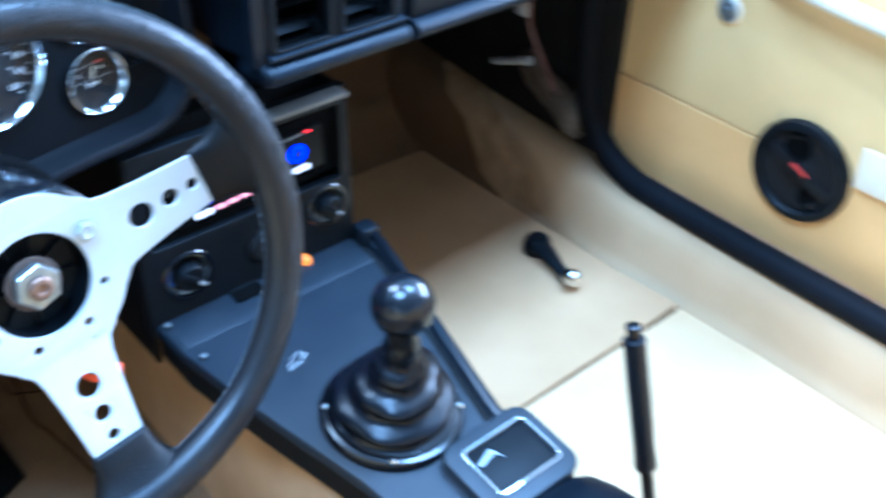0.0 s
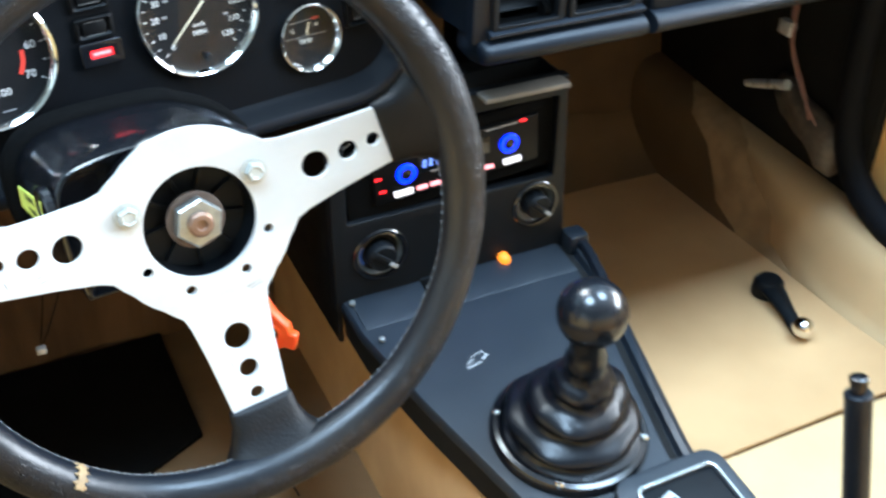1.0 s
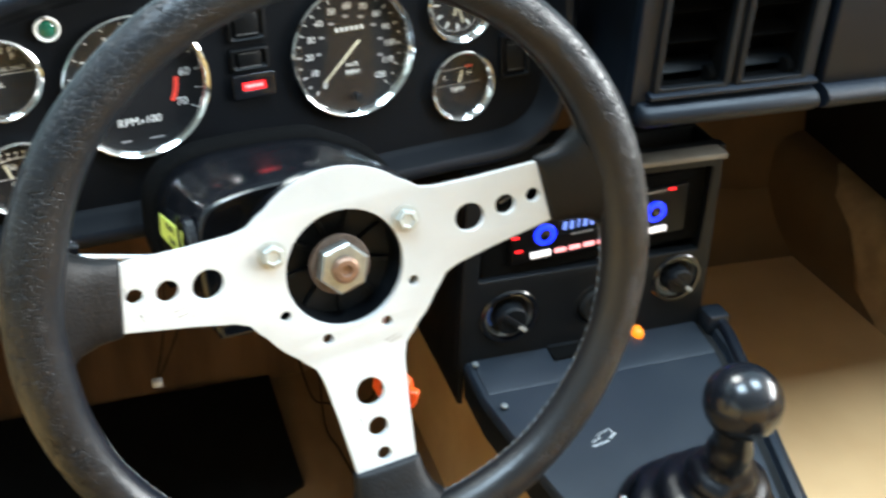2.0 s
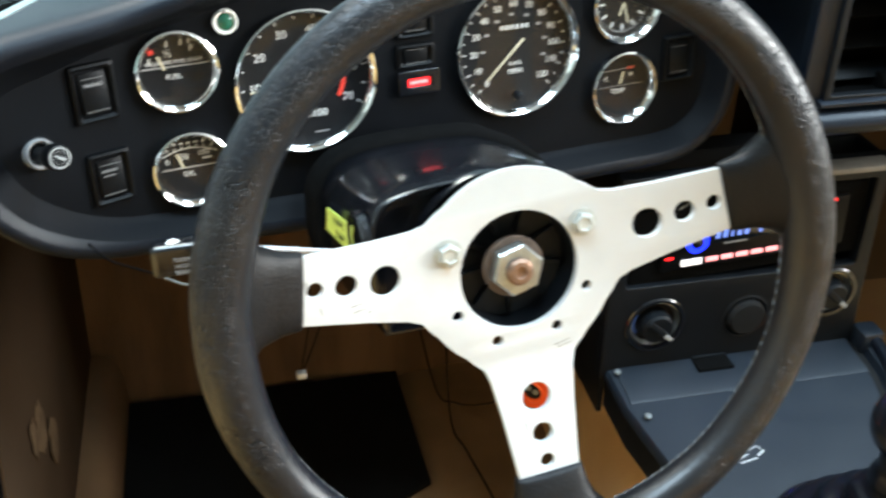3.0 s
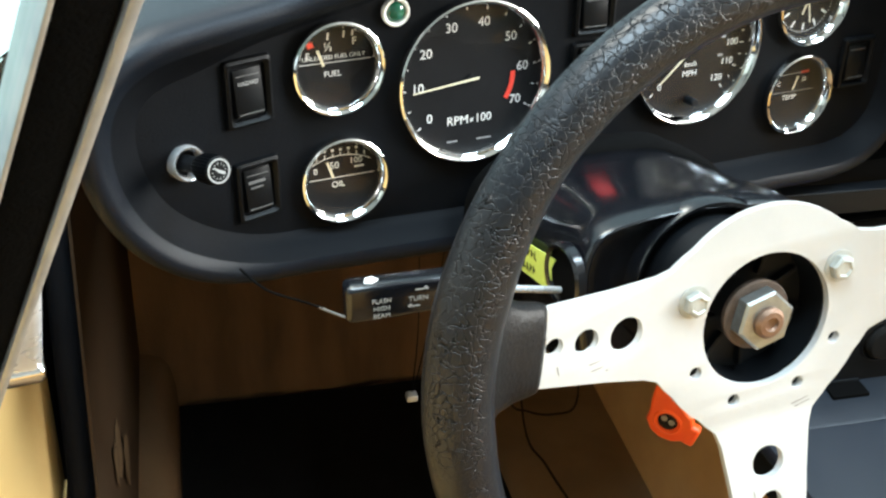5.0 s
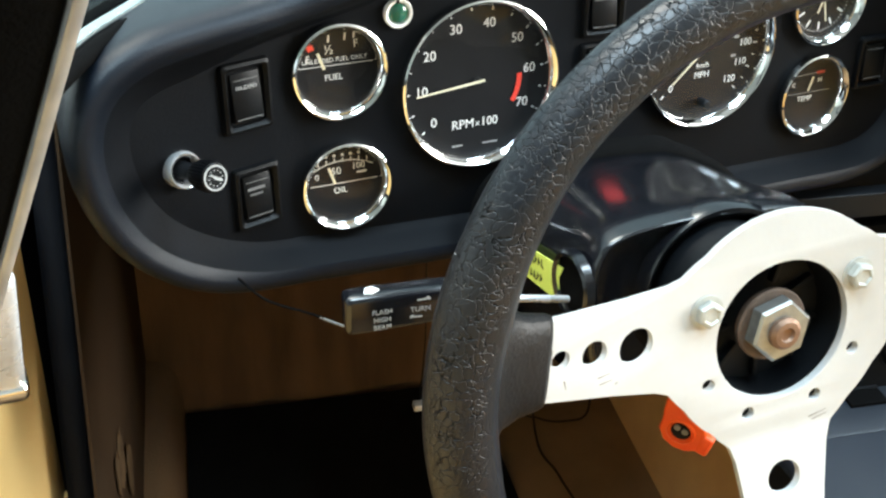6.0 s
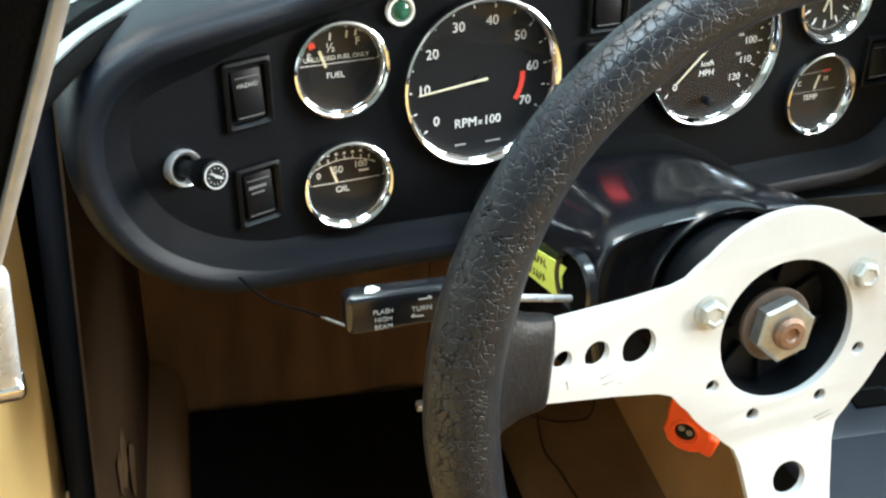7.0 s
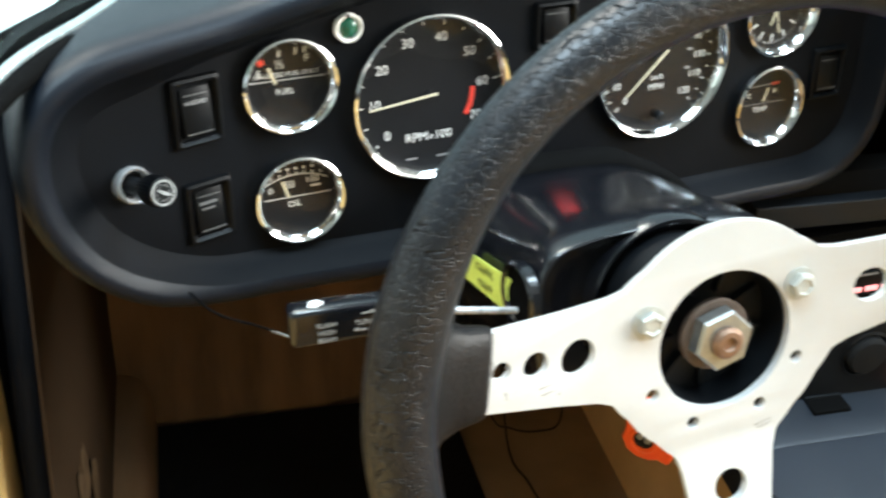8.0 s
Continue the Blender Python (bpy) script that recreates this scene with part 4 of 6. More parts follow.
def column():
    c = thing("column_cowl", COLUMN, "glossy black plastic cowl round the steering column", "column cowl")

    front = [(-0.070, -0.05), (-0.0755, -0.02), (-0.0755, 0.005), (-0.0745, 0.020), (-0.069, 0.0325), (-0.058, 0.0385), (-0.035, 0.0425), (-0.005, 0.0438), (0.025, 0.0425), (0.045, 0.0395), (0.060, 0.031), (0.071, 0.016), (0.076, -0.003), (0.077, -0.03), (0.070, -0.05)]
    back = [(-0.078, -0.05), (-0.085, -0.02), (-0.085, 0.0), (-0.082, 0.018), (-0.070, 0.032), (-0.052, 0.039), (-0.031, 0.0415), (-0.005, 0.042), (0.029, 0.0405), (0.046, 0.034), (0.063, 0.026), (0.078, 0.014), (0.088, -0.002), (0.09, -0.03), (0.085, -0.05)]

    def section(s, g=1.0, crown=0.0):
        t = min(max((s - 0.05) / 0.125, 0.0), 1.0)
        pts = [Vector((a[0] + (b[0] - a[0]) * t, a[1] + (b[1] - a[1]) * t)) for a, b in zip(front, back)]
        fine = []
        for k in range(len(pts) - 1):
            p0, p1, p2, p3 = pts[max(k - 1, 0)], pts[k], pts[k + 1], pts[min(k + 2, len(pts) - 1)]
            for n in range(4):
                f = n / 4
                fine.append(0.5 * (2 * p1 + (p2 - p0) * f + (2 * p0 - 5 * p1 + 4 * p2 - p3) * f * f + (3 * p1 - p0 - 3 * p2 + p3) * f ** 3))
        fine.append(pts[-1])
        return [(g * p.x, -0.005 + g * (p.y + 0.005 + crown * min(max(p.y / 0.04, 0.0), 1.0)), -s) for p in fine]

    bm = loft([section(0.0600, 0.45), section(0.0585, 0.62), section(0.0568, 0.76), section(0.0548, 0.86), section(0.0525, 0.918), section(0.0507, 0.950), section(0.0500, 0.972), section(0.0506, 0.988), section(0.0528, 0.997), section(0.056, 1.0, 0.0006), section(0.0595, 1.0, 0.0015), section(0.065, 1.0, 0.0025),
               section(0.075, 1.0, 0.0028), section(0.09, 1.0, 0.0018), section(0.105, 1.0, 0.0008), section(0.13), section(0.172), section(0.1745, 0.99), section(0.1745, 0.6)], True, True)
    part("cowl_shell", bm, GLOSS, c, "", None, 60)
    socket = part("stalk_socket", lathe([(0.0185, -0.002), (0.0185, 0.0025), (0.0170, 0.0040), (0.0150, 0.0030), (0.0140, -0.001)], 32, caps=False), GLOSS, c, "rounded rim of the stalk opening", pose(-0.0775, 0.010, -0.0655, 0, -90 + 4, 0))
    # flat black disc paints the shaded inside of the stalk hole
    part("opening", lathe([(0.0145, -0.002), (0.0145, 0.0012)], 28), FELT_AND_SHADE, socket, "black disc for the shaded inside of the opening")
    # solid black band in place of the shadow round the cowl's rear
    part("gap_shade", loft([section(0.166, 1.0), section(0.166, 1.03), section(0.170, 1.075, 0.002), section(0.186, 1.085, 0.002), section(0.186, 0.9)], True, True), FELT_AND_SHADE, c, "black band painting the shade between cowl and dash", None, 60)
    part("inner_ring", lathe([(0.0470, -0.070), (0.0475, -0.052), (0.0455, -0.0485), (0.0430, -0.0500), (0.0425, -0.070)], 56, caps=False), GLOSS, c, "glossy ring round the shaft")
    part("column_tube", rod((0, 0, -0.10), (0, -0.0, -0.45), 0.035), DARK, c)
    return c


column()


# ---- gauges ----
def bar(bm, p, q, w, z, w2=None):
    """A thin flat stroke from p to q."""
    p, q = Vector(p), Vector(q)
    s = (q - p).normalized()
    s = Vector((-s.y, s.x)) / 2
    w2 = w if w2 is None else w2
    lo = [p - s * w, q - s * w2, q + s * w2, p + s * w]
    a = [bm.verts.new((v.x, v.y, z)) for v in lo]
    b = [bm.verts.new((v.x, v.y, z + 0.0002)) for v in lo]
    bm.faces.new(b)
    for i in range(4):
        bm.faces.new((a[i], a[(i + 1) % 4], b[(i + 1) % 4], b[i]))
    return bm


def arc(bm, r, w, a0, a1, z, n=14):
    pts = [polar(r, a0 + (a1 - a0) * i / n) for i in range(n + 1)]
    for p, q in zip(pts, pts[1:]):
        bar(bm, p, q, w, z)
    return bm


PRINT_Z = -0.0036


def gauge_shell(name, x, z, r, label):
    g = thing(name, DASH @ pose(x, 0, z) @ UPRIGHT, label, "gauge", "dashboard gauges")
    ring = [(r - 0.003, -0.005), (r - 0.0004, -0.0005), (r, 0.001), (r, 0.0040), (r - 0.0006, 0.0058), (r - 0.0016, 0.0064), (r - 0.0023, 0.0060), (r - 0.0047, 0.0020), (r - 0.0051, 0.0), (r - 0.0053, -0.0042)]
    part("bezel", lathe(ring, 64, caps=False), CHROME, g, "chrome bezel", None, 40)
    part("dial", lathe([(r - 0.0050, -0.012), (r - 0.0050, -0.0040)], 48), DIAL, g, "black dial")
    pane = part("glass", lathe([(r - 0.0046, 0.0002), (r - 0.0046, 0.0006), (r * 0.6, 0.0011), (0.0001, 0.0013)], 48, caps=False), GLASS, g, "clear gauge glass", None, 80)
    pane.visible_shadow = False
    return g


def say(g, text, x, y, size, ma=None, name="lettering"):
    lettering(text, size, ma or WHITE, g, pose(x, y, PRINT_Z), name)


def needle(g, a, r0, r1, ma, w=0.0016):
    n = part("needle", bar(bmesh.new(), polar(r0, a), polar(r1, a), w, -0.0022, w * 0.55), ma, g, "pale needle")
    return n


def tachometer(x, z, r):
    g = gauge_shell("tachometer", x, z, r, "large black rev counter with white numerals and chrome bezel")
    at = lambda v: 219 - 3.54 * v
    bm = bmesh.new()
    for v in range(0, 71, 5):
        a = at(v)
        bar(bm, polar(0.0432, a), polar(0.0450 if v % 10 else 0.0454, a), 0.0007, PRINT_Z)
    part("scale", bm, WHITE, g)
    for v in range(0, 80, 10):
        px, py = polar(0.0356, at(v))
        say(g, str(v), px, py, 0.0082, name="numeral")
    part("red_zone", arc(bmesh.new(), 0.0288, 0.0032, at(61), at(71), PRINT_Z), BRIGHT_RED, g, "red warning arc")
    say(g, "RPM", -0.0085, -0.0262, 0.0080)
    say(g, "x", 0.0012, -0.0264, 0.0056)
    say(g, "100", 0.0092, -0.0262, 0.0078)
    bm = bmesh.new()
    for px, py, n in ((-0.012, -0.0395, 0.007), (0.010, -0.0400, 0.010)):
        bar(bm, (px - n / 2, py), (px + n / 2, py), 0.0009, PRINT_Z)
    part("small_print", bm, GREY, g)
    needle(g, at(9.2), -0.005, 0.0395, NEEDLE)
    part("hub", lathe([(0.0032, -0.0034), (0.0032, -0.0026), (0.0020, -0.0024)], 20), DIAL, g)


def speedometer(x, z, r):
    g = gauge_shell("speedometer", x, z, r, "large black speedometer with white numerals and chrome bezel")
    at = lambda v: 226 - 2.267 * v
    bm = bmesh.new()
    for v in range(0, 121, 5):
        bar(bm, polar(0.0415 if v % 10 else 0.0400, at(v)), polar(0.0434, at(v)), 0.0007, PRINT_Z)
    part("scale", bm, WHITE, g)
    for v in range(0, 130, 10):
        px, py = polar(0.0338, at(v) + 1.5)
        say(g, str(v), px, py, 0.0068, name="numeral")
    bm = bmesh.new()
    for v in range(1, 9):
        a = at(v * 12.4 + 8)
        px, py = polar(0.0262, a)
        bar(bm, (px - 0.002, py), (px + 0.002, py), 0.0018, PRINT_Z)
    part("inner_scale", bm, GREY, g)
    say(g, "km/h", 0.001, -0.0115, 0.0050)
    say(g, "MPH", 0.001, -0.0180, 0.0060)
    part("odometer", box(-0.0135, 0.0135, 0.0135, 0.0195, -0.0040, -0.0034), GLOSS, g, "black odometer window")
    bm = bmesh.new()
    for k in range(6):
        bar(bm, (-0.0105 + k * 0.0042, 0.0148), (-0.0105 + k * 0.0042, 0.0182), 0.0018, -0.0033)
    part("odometer_figures", bm, WHITE, g)
    needle(g, 223.5, -0.010, 0.0320, NEEDLE, 0.0018)
    part("hub", lathe([(0.0034, -0.0034), (0.0034, -0.0026), (0.0020, -0.0024)], 20), DIAL, g)
    part("trip_knob", lathe([(0.0030, -0.004), (0.0030, 0.004), (0.0022, 0.005)], 14, pose(0.002, -0.0365, 0)), MATTE, g, "black trip reset knob")


def fuel(x, z, r):
    g = gauge_shell("fuel_gauge", x, z, r, "small round fuel gauge with chrome bezel")
    say(g, "E", -0.0160, 0.0066, 0.0056)
    say(g, "F", 0.0120, 0.0128, 0.0062)
    say(g, "½", -0.0036, 0.0108, 0.0072)
    say(g, "UNLEADED FUEL ONLY", -0.0005, 0.0050, 0.0036)
    say(g, "FUEL", -0.0015, -0.0050, 0.0049)
    bm = bmesh.new()
    for px, py in ((-0.004, 0.0172), (0.0055, 0.0176), (0.0108, 0.0182)):
        bar(bm, (px, py - 0.002), (px + 0.0006, py + 0.002), 0.0010, PRINT_Z)
    bar(bm, (-0.022, 0.0020), (0.022, 0.0020), 0.0004, PRINT_Z)
    part("scale", bm, WHITE, g)
    part("reserve_mark", bar(bmesh.new(), (-0.0160, 0.0124), (-0.0126, 0.0134), 0.0030, PRINT_Z), BRIGHT_RED, g, "red reserve mark")
    part("needle", bar(bmesh.new(), (-0.0072, 0.0005), (-0.0106, 0.0100), 0.0017, -0.0024), NEEDLE, g, "white needle")


def oil(x, z, r):
    g = gauge_shell("oil_gauge", x, z, r, "small round oil pressure gauge with chrome bezel")
    say(g, "0", -0.0160, 0.0050, 0.0052)
    say(g, "50", -0.0042, 0.0072, 0.0062)
    say(g, "100", 0.0096, 0.0088, 0.0056)
    say(g, "OIL", -0.0020, -0.0052, 0.0054)
    bm = bmesh.new()
    arc(bm, 0.040, 0.0005, 62, 118, PRINT_Z)
    for v in bm.verts:
        v.co.y -= 0.0265
    for k in range(7):
        px = -0.0150 + k * 0.005
        bar(bm, (px, 0.0118 + 0.0012 * (1 - (k - 3) ** 2 / 9)), (px, 0.0142 + 0.0012 * (1 - (k - 3) ** 2 / 9)), 0.0006, PRINT_Z)
        bar(bm, (px - 0.0008, 0.0172), (px + 0.0008, 0.0172), 0.0014, PRINT_Z)
    bar(bm, (-0.020, -0.0005), (0.021, -0.0005), 0.0004, PRINT_Z)
    bar(bm, (0.0085, 0.0048), (0.0145, 0.0048), 0.0012, PRINT_Z)
    part("scale", bm, WHITE, g)
    part("needle", bar(bmesh.new(), (-0.0055, 0.0002), (-0.0090, 0.0105), 0.0016, -0.0024), NEEDLE, g, "white needle")


def temp(x, z, r):
    g = gauge_shell("temperature_gauge", x, z, r, "small round water temperature gauge with chrome bezel")
    say(g, "C", -0.0130, 0.0066, 0.0046)
    say(g, "H", 0.0100, 0.0080, 0.0050)
    say(g, "TEMP", -0.0015, -0.0045, 0.0054)
    bm = bar(bmesh.new(), (-0.0150, 0.0130), (0.0060, 0.0138), 0.0005, PRINT_Z)
    bar(bm, (-0.020, 0.0), (0.020, 0.0), 0.0004, PRINT_Z)
    part("scale", bm, GREY, g)
    part("hot_mark", bar(bmesh.new(), (0.0060, 0.0138), (0.0130, 0.0140), 0.0018, PRINT_Z), RED, g, "red hot mark")
    part("needle", bar(bmesh.new(), (-0.0006, 0.0016), (0.0026, 0.0116), 0.0015, -0.0024), NEEDLE, g, "white needle")


def clock(x, z, r):
    g = gauge_shell("dash_clock", x, z, r, "small round dash clock with radial marks and chrome bezel")
    bm = bmesh.new()
    for k in range(12):
        bar(bm, polar(0.0165, k * 30), polar(0.0215, k * 30), 0.0013, PRINT_Z)
    for k in range(60):
        bar(bm, polar(0.0222, k * 6), polar(0.0232, k * 6), 0.0004, PRINT_Z)
    part("scale", bm, WHITE, g)
    part("hour_hand", bar(bmesh.new(), (0, 0), polar(0.0105, 250), 0.0014, -0.0026), NEEDLE, g, "white hour hand")
    part("minute_hand", bar(bmesh.new(), (0, 0), polar(0.0165, 285), 0.0010, -0.0022), NEEDLE, g, "white minute hand")


for kind, gx, gz, gr in GAUGES:
    {"tachometer": tachometer, "speedometer": speedometer, "fuel": fuel, "oil": oil, "temp": temp, "clock": clock}[kind](gx, gz, gr)


# ---- switches and lamps on the gauge panel ----
def rocker(x, z, w, h, tilt, label, text="", marks=1, lit=False):
    s = thing("rocker_switch", on_panel(x, z), label, "switch", "dashboard switches")
    lo = [rounded(-w / 2 + d, w / 2 - d, -h / 2 + d, h / 2 - d, 0.002) for d in (0.0, 0.0006, 0.0022, 0.0040, 0.0046)]
    rim = [[(x, y, zz) for x, y in ring] for ring, zz in zip(lo, (0.0, 0.0030, 0.0038, 0.0016, -0.003))]
    part("frame", loft(rim, True), SWITCHES, s, "", None, 25)
    part("well", box(-w * 0.37, w * 0.37, -h * 0.40, h * 0.40, -0.004, -0.0022), FELT_AND_SHADE, s)
    key = part("key", box(-w * 0.30, w * 0.30, -h * 0.345, h * 0.345, -0.003, 0.0024, 0.0010), SWITCHES, s, "", pose(0, 0, 0, tilt, 0, 0))
    if text:
        lettering(text, w * 0.105, GREY, key, pose(0, h * 0.13, 0.0026), "legend")
    bm = bmesh.new()
    bar(bm, (-w * 0.24, h * 0.24), (w * 0.24, h * 0.24), 0.0005, 0.0025)
    if marks > 1:
        bar(bm, (-w * 0.22, h * 0.13), (w * 0.16, h * 0.13), 0.0016, 0.0025)
        bar(bm, (-w * 0.18, h * 0.04), (w * 0.10, h * 0.04), 0.0010, 0.0025)
    bar(bm, (-w * 0.26, -h * 0.30), (w * 0.26, -h * 0.30), 0.0005, 0.0025)
    tagged(part("legend_marks", bm, DIM, key), kind="stuff")
    return s


rocker(-0.1420, 0.0120, 0.0300, 0.0390, -6, "black rocker switch with a hazard legend", "HAZARD")
rocker(-0.1405, -0.0462, 0.0290, 0.0370, -6, "black rocker switch with worn legend", "", 2)
rocker(0.0825, 0.0345, 0.0300, 0.0300, -5, "black rocker switch above the warning lamp")
rocker(0.0825, 0.0070, 0.0300, 0.0180, -5, "narrow black rocker between the large gauges")
rocker(0.3120, -0.0260, 0.0300, 0.0380, -5, "black rocker switch beside the temperature gauge")

lamp = thing("warning_lamp", DASH @ pose(0.0838, 0, -0.0125) @ UPRIGHT, "rectangular warning lamp with a lit red legend", "warning lamp")
part("lamp_frame", flat(rounded(-0.0155, 0.0155, -0.0085, 0.0085, 0.0015), [rounded(-0.0093, 0.0093, -0.0037, 0.0037, 0.0008)], 0.004, 0.0006), GLOSS, lamp, "", pose(0, 0, 0.002))
part("lens", box(-0.0088, 0.0088, -0.0032, 0.0032, 0.0002, 0.0030, 0.0006), GLOW_RED, lamp, "glowing red lens")
bm = bmesh.new()
for x in (-0.0058, -0.0036, -0.0012, 0.0010, 0.0034, 0.0056):
    bar(bm, (x - 0.0008, -0.0002), (x + 0.0009, 0.0001), 0.0022, 0.0032)
part("legend_bars", bm, GLOW_PINK, lamp, "brighter pink legend")

lamp = thing("green_telltale", DASH @ pose(-0.0515, 0, 0.0480) @ UPRIGHT, "round green telltale lamp in a white ring", "telltale lamp")
part("ring", lathe([(0.0083, 0), (0.0083, 0.0025), (0.0077, 0.0034), (0.0064, 0.0030), (0.0060, 0.0005)], 36, caps=False), WHITE, lamp, "white plastic ring")
bm = bar(bmesh.new(), (-0.0010, 0.0060), (-0.0004, 0.0084), 0.0016, 0.0033)
part("ring_gap", bm, DIAL, lamp, "dark break in the ring")
part("lens", lathe([(0.0060, 0.0002), (0.0057, 0.0020), (0.0040, 0.0032), (0.0001, 0.0037)], 28, caps=False), GREEN_LENS, lamp, "dark green lens", None, 80)


def pull_knob():
    a, b = sweep((-0.1820, 0.0, -0.0235)), Vector((-0.1705, -0.0524, -0.0090))
    m, n = along(a, b)
    k = thing("pull_knob", DASH @ m, "black pull knob with a pictogram on a chrome collar", "pull knob")
    part("collar", lathe([(0.0100, -0.006), (0.0102, 0.003), (0.0098, 0.0052), (0.0090, 0.0062), (0.0080, 0.0056), (0.0072, 0.004), (0.0068, -0.002)], 40, caps=False), COLLAR, k, "chrome collar")
    part("stem", lathe([(0.0046, -0.002), (0.0046, n - 0.020)], 16), MATTE, k)
    part("grip", lathe([(0.0046, n - 0.0185), (0.0064, n - 0.0170), (0.0077, n - 0.0125), (0.0080, n - 0.0042), (0.0075, n - 0.0007), (0.0060, n)], 112, wobble=lambda a, h: 0.00025 * math.cos(28 * a) if n - 0.016 < h < n - 0.001 else 0.0), SWITCHES, k, "ribbed black knob", None, 20)
    part("rim_line", lathe([(0.0066, n + 0.0001), (0.0066, n + 0.0003), (0.0057, n + 0.0003), (0.0057, n + 0.0001)], 32, caps=False), GREY_WHITE, k, "pale ring mark")
    bm = bmesh.new()
    for i in range(12):
        bar(bm, polar(0.0036, i * 30), polar(0.0044, i * 30), 0.0004, n + 0.0002)
    bar(bm, (-0.0005, 0.0002), (0.0032, -0.0018), 0.0016, n + 0.0002)
    bar(bm, (-0.0026, 0.0022), (0.0, 0.0), 0.0010, n + 0.0002)
    part("pictogram", bm, GREY_WHITE, k)


pull_knob()


# ---- stalk, tape and lead on the column ----
ROD_END = (0.091, 0.0215, -0.0247)


def stalk():
    s = thing("indicator_stalk", DASH @ pose(-0.1070, -0.1450, -0.0458, 0, 0, -8), "black indicator stalk with white legends on a chrome rod", "indicator stalk")
    sec = rounded(-0.0065, 0.0065, -0.0098, 0.0098, 0.003, 4)
    rings = [[(x, y * g, z * g) for y, z in sec] for x, g in ((-0.0290, 0.80), (-0.0280, 0.95), (-0.0255, 1.0), (0.025, 0.92), (0.030, 0.80))]
    part("paddle", loft(rings, True, True), GLOSS, s, "", None, 50)
    part("rod", rod((0.026, 0.0, -0.001), ROD_END, 0.0019, bm=None), BRUSHED, s, "thin chrome rod")
    up = pose(0, -0.0067, 0) @ UPRIGHT
    for k, w in enumerate(("FLASH", "HIGH", "BEAM")):
        lettering(w, 0.0034, GREY_WHITE, s, up @ pose(-0.0125, 0.0012 - 0.0040 * k, 0), "legend")
    lettering("TURN", 0.0036, GREY_WHITE, s, up @ pose(0.0055, 0.0002, 0), "legend")
    bm = bmesh.new()
    bar(bm, (0.0040, 0.0052), (0.0085, 0.0052), 0.0007, 0)
    bar(bm, (0.0085, 0.0064), (0.0100, 0.0050), 0.0012, 0)
    bar(bm, (0.0020, -0.0036), (0.0062, -0.0036), 0.0007, 0)
    bar(bm, (0.0020, -0.0024), (0.0006, -0.0038), 0.0012, 0)
    part("arrows", bm, GREY_WHITE, s, "", up)
    part("chip", flat([(-0.0200, -0.0028), (-0.0165, -0.0036), (-0.0125, -0.0008), (-0.0150, 0.0024), (-0.0185, 0.0018)], (), 0.0006), WHITE, s, "bare worn white spot", pose(0.0, 0.0, 0.0099))


stalk()


# ---- centre of the dashboard and glovebox ----
def louvred_vent(x0, x1, z0, z1):
    v = thing("air_vent", pose((x0 + x1) / 2, 0.0, (z0 + z1) / 2) @ UPRIGHT, "black louvred air vent in the dash centre", "air vent", "dash vents")
    w, h = x1 - x0, z1 - z0
    part("frame", flat(rounded(-w / 2, w / 2, -h / 2, h / 2, 0.004), [rounded(-w / 2 + 0.004, w / 2 - 0.004, -h / 2 + 0.004, h / 2 - 0.004, 0.003)], 0.006, 0.0008), MATTE, v, "", pose(0, 0, 0.001))
    inside = rounded(-w / 2 + 0.003, w / 2 - 0.003, -h / 2 + 0.003, h / 2 - 0.003, 0.003)
    part("duct", loft([[(x, y, z) for x, y in inside] for z in (-0.001, -0.020, -0.045)] + [[(x * 0.02, y * 0.02, -0.046) for x, y in inside]], True), FELT_AND_SHADE, v, "dark duct")
    n = 4
    for k in range(n):
        y = -h / 2 + 0.012 + (h - 0.024) * k / (n - 1)
        # slats above the lowest are near-black, recess shade put into their colour
        part("slat", box(-w / 2 + 0.003, w / 2 - 0.003, -0.0010, 0.0010, -0.012, 0.004, 0.0006), MATTE if k == 0 else FELT_AND_SHADE, v, "", pose(0, y, -0.018, 32, 0, 0))
    part("thumb_wheel", lathe([(0.0075, -0.0030), (0.0085, -0.002), (0.0085, 0.002), (0.0075, 0.0030)], 24, pose(w / 2 - 0.012, -h / 2 + 0.008, -0.010, 0, 90, 0)), FELT_AND_SHADE, v, "ribbed thumb wheel")


def lip_section(v0):
    """Rounded lower lip, as (y, z)."""
    return [(v0 + 0.030, 0.500), (v0 + 0.006, 0.497), (v0 - 0.008, 0.499), (v0 - 0.016, 0.505), (v0 - 0.018, 0.511), (v0 - 0.013, 0.517), (v0 - 0.004, 0.520), (v0 + 0.030, 0.521)]


centre = thing("dash_centre", pose(0, 0, 0), "black vinyl centre section of the dashboard with two vents", "dashboard")
face = flat([(0.392, 0.519), (0.566, 0.519), (0.566, 0.655), (0.392, 0.655)], [rounded(0.409, 0.479, 0.527, 0.630, 0.004), rounded(0.487, 0.556, 0.527, 0.630, 0.004)], 0.010, 0.0015)
part("fascia", face, LIT_FACE_VINYL, centre, "", pose(0, 0.006, 0) @ UPRIGHT)
part("lower_lip", loft([[(u, v, z) for v, z in lip_section(d)] for u, d in ((0.396, 0.010), (0.399, 0.003), (0.404, 0.0), (0.566, 0.0))], True, True), LIT_FACE_VINYL, centre, "rolled black lower lip", None, 60)
part("upper_ridge", loft([[(u, y, z) for y, z in ((0.010, 0.5225), (-0.006, 0.5225), (-0.0095, 0.5245), (-0.0095, 0.5270), (-0.006, 0.5285), (0.010, 0.5285))] for u in (0.404, 0.566)], True, True), LIT_FACE_VINYL, centre, "narrow ridge above the lip", None, 50)
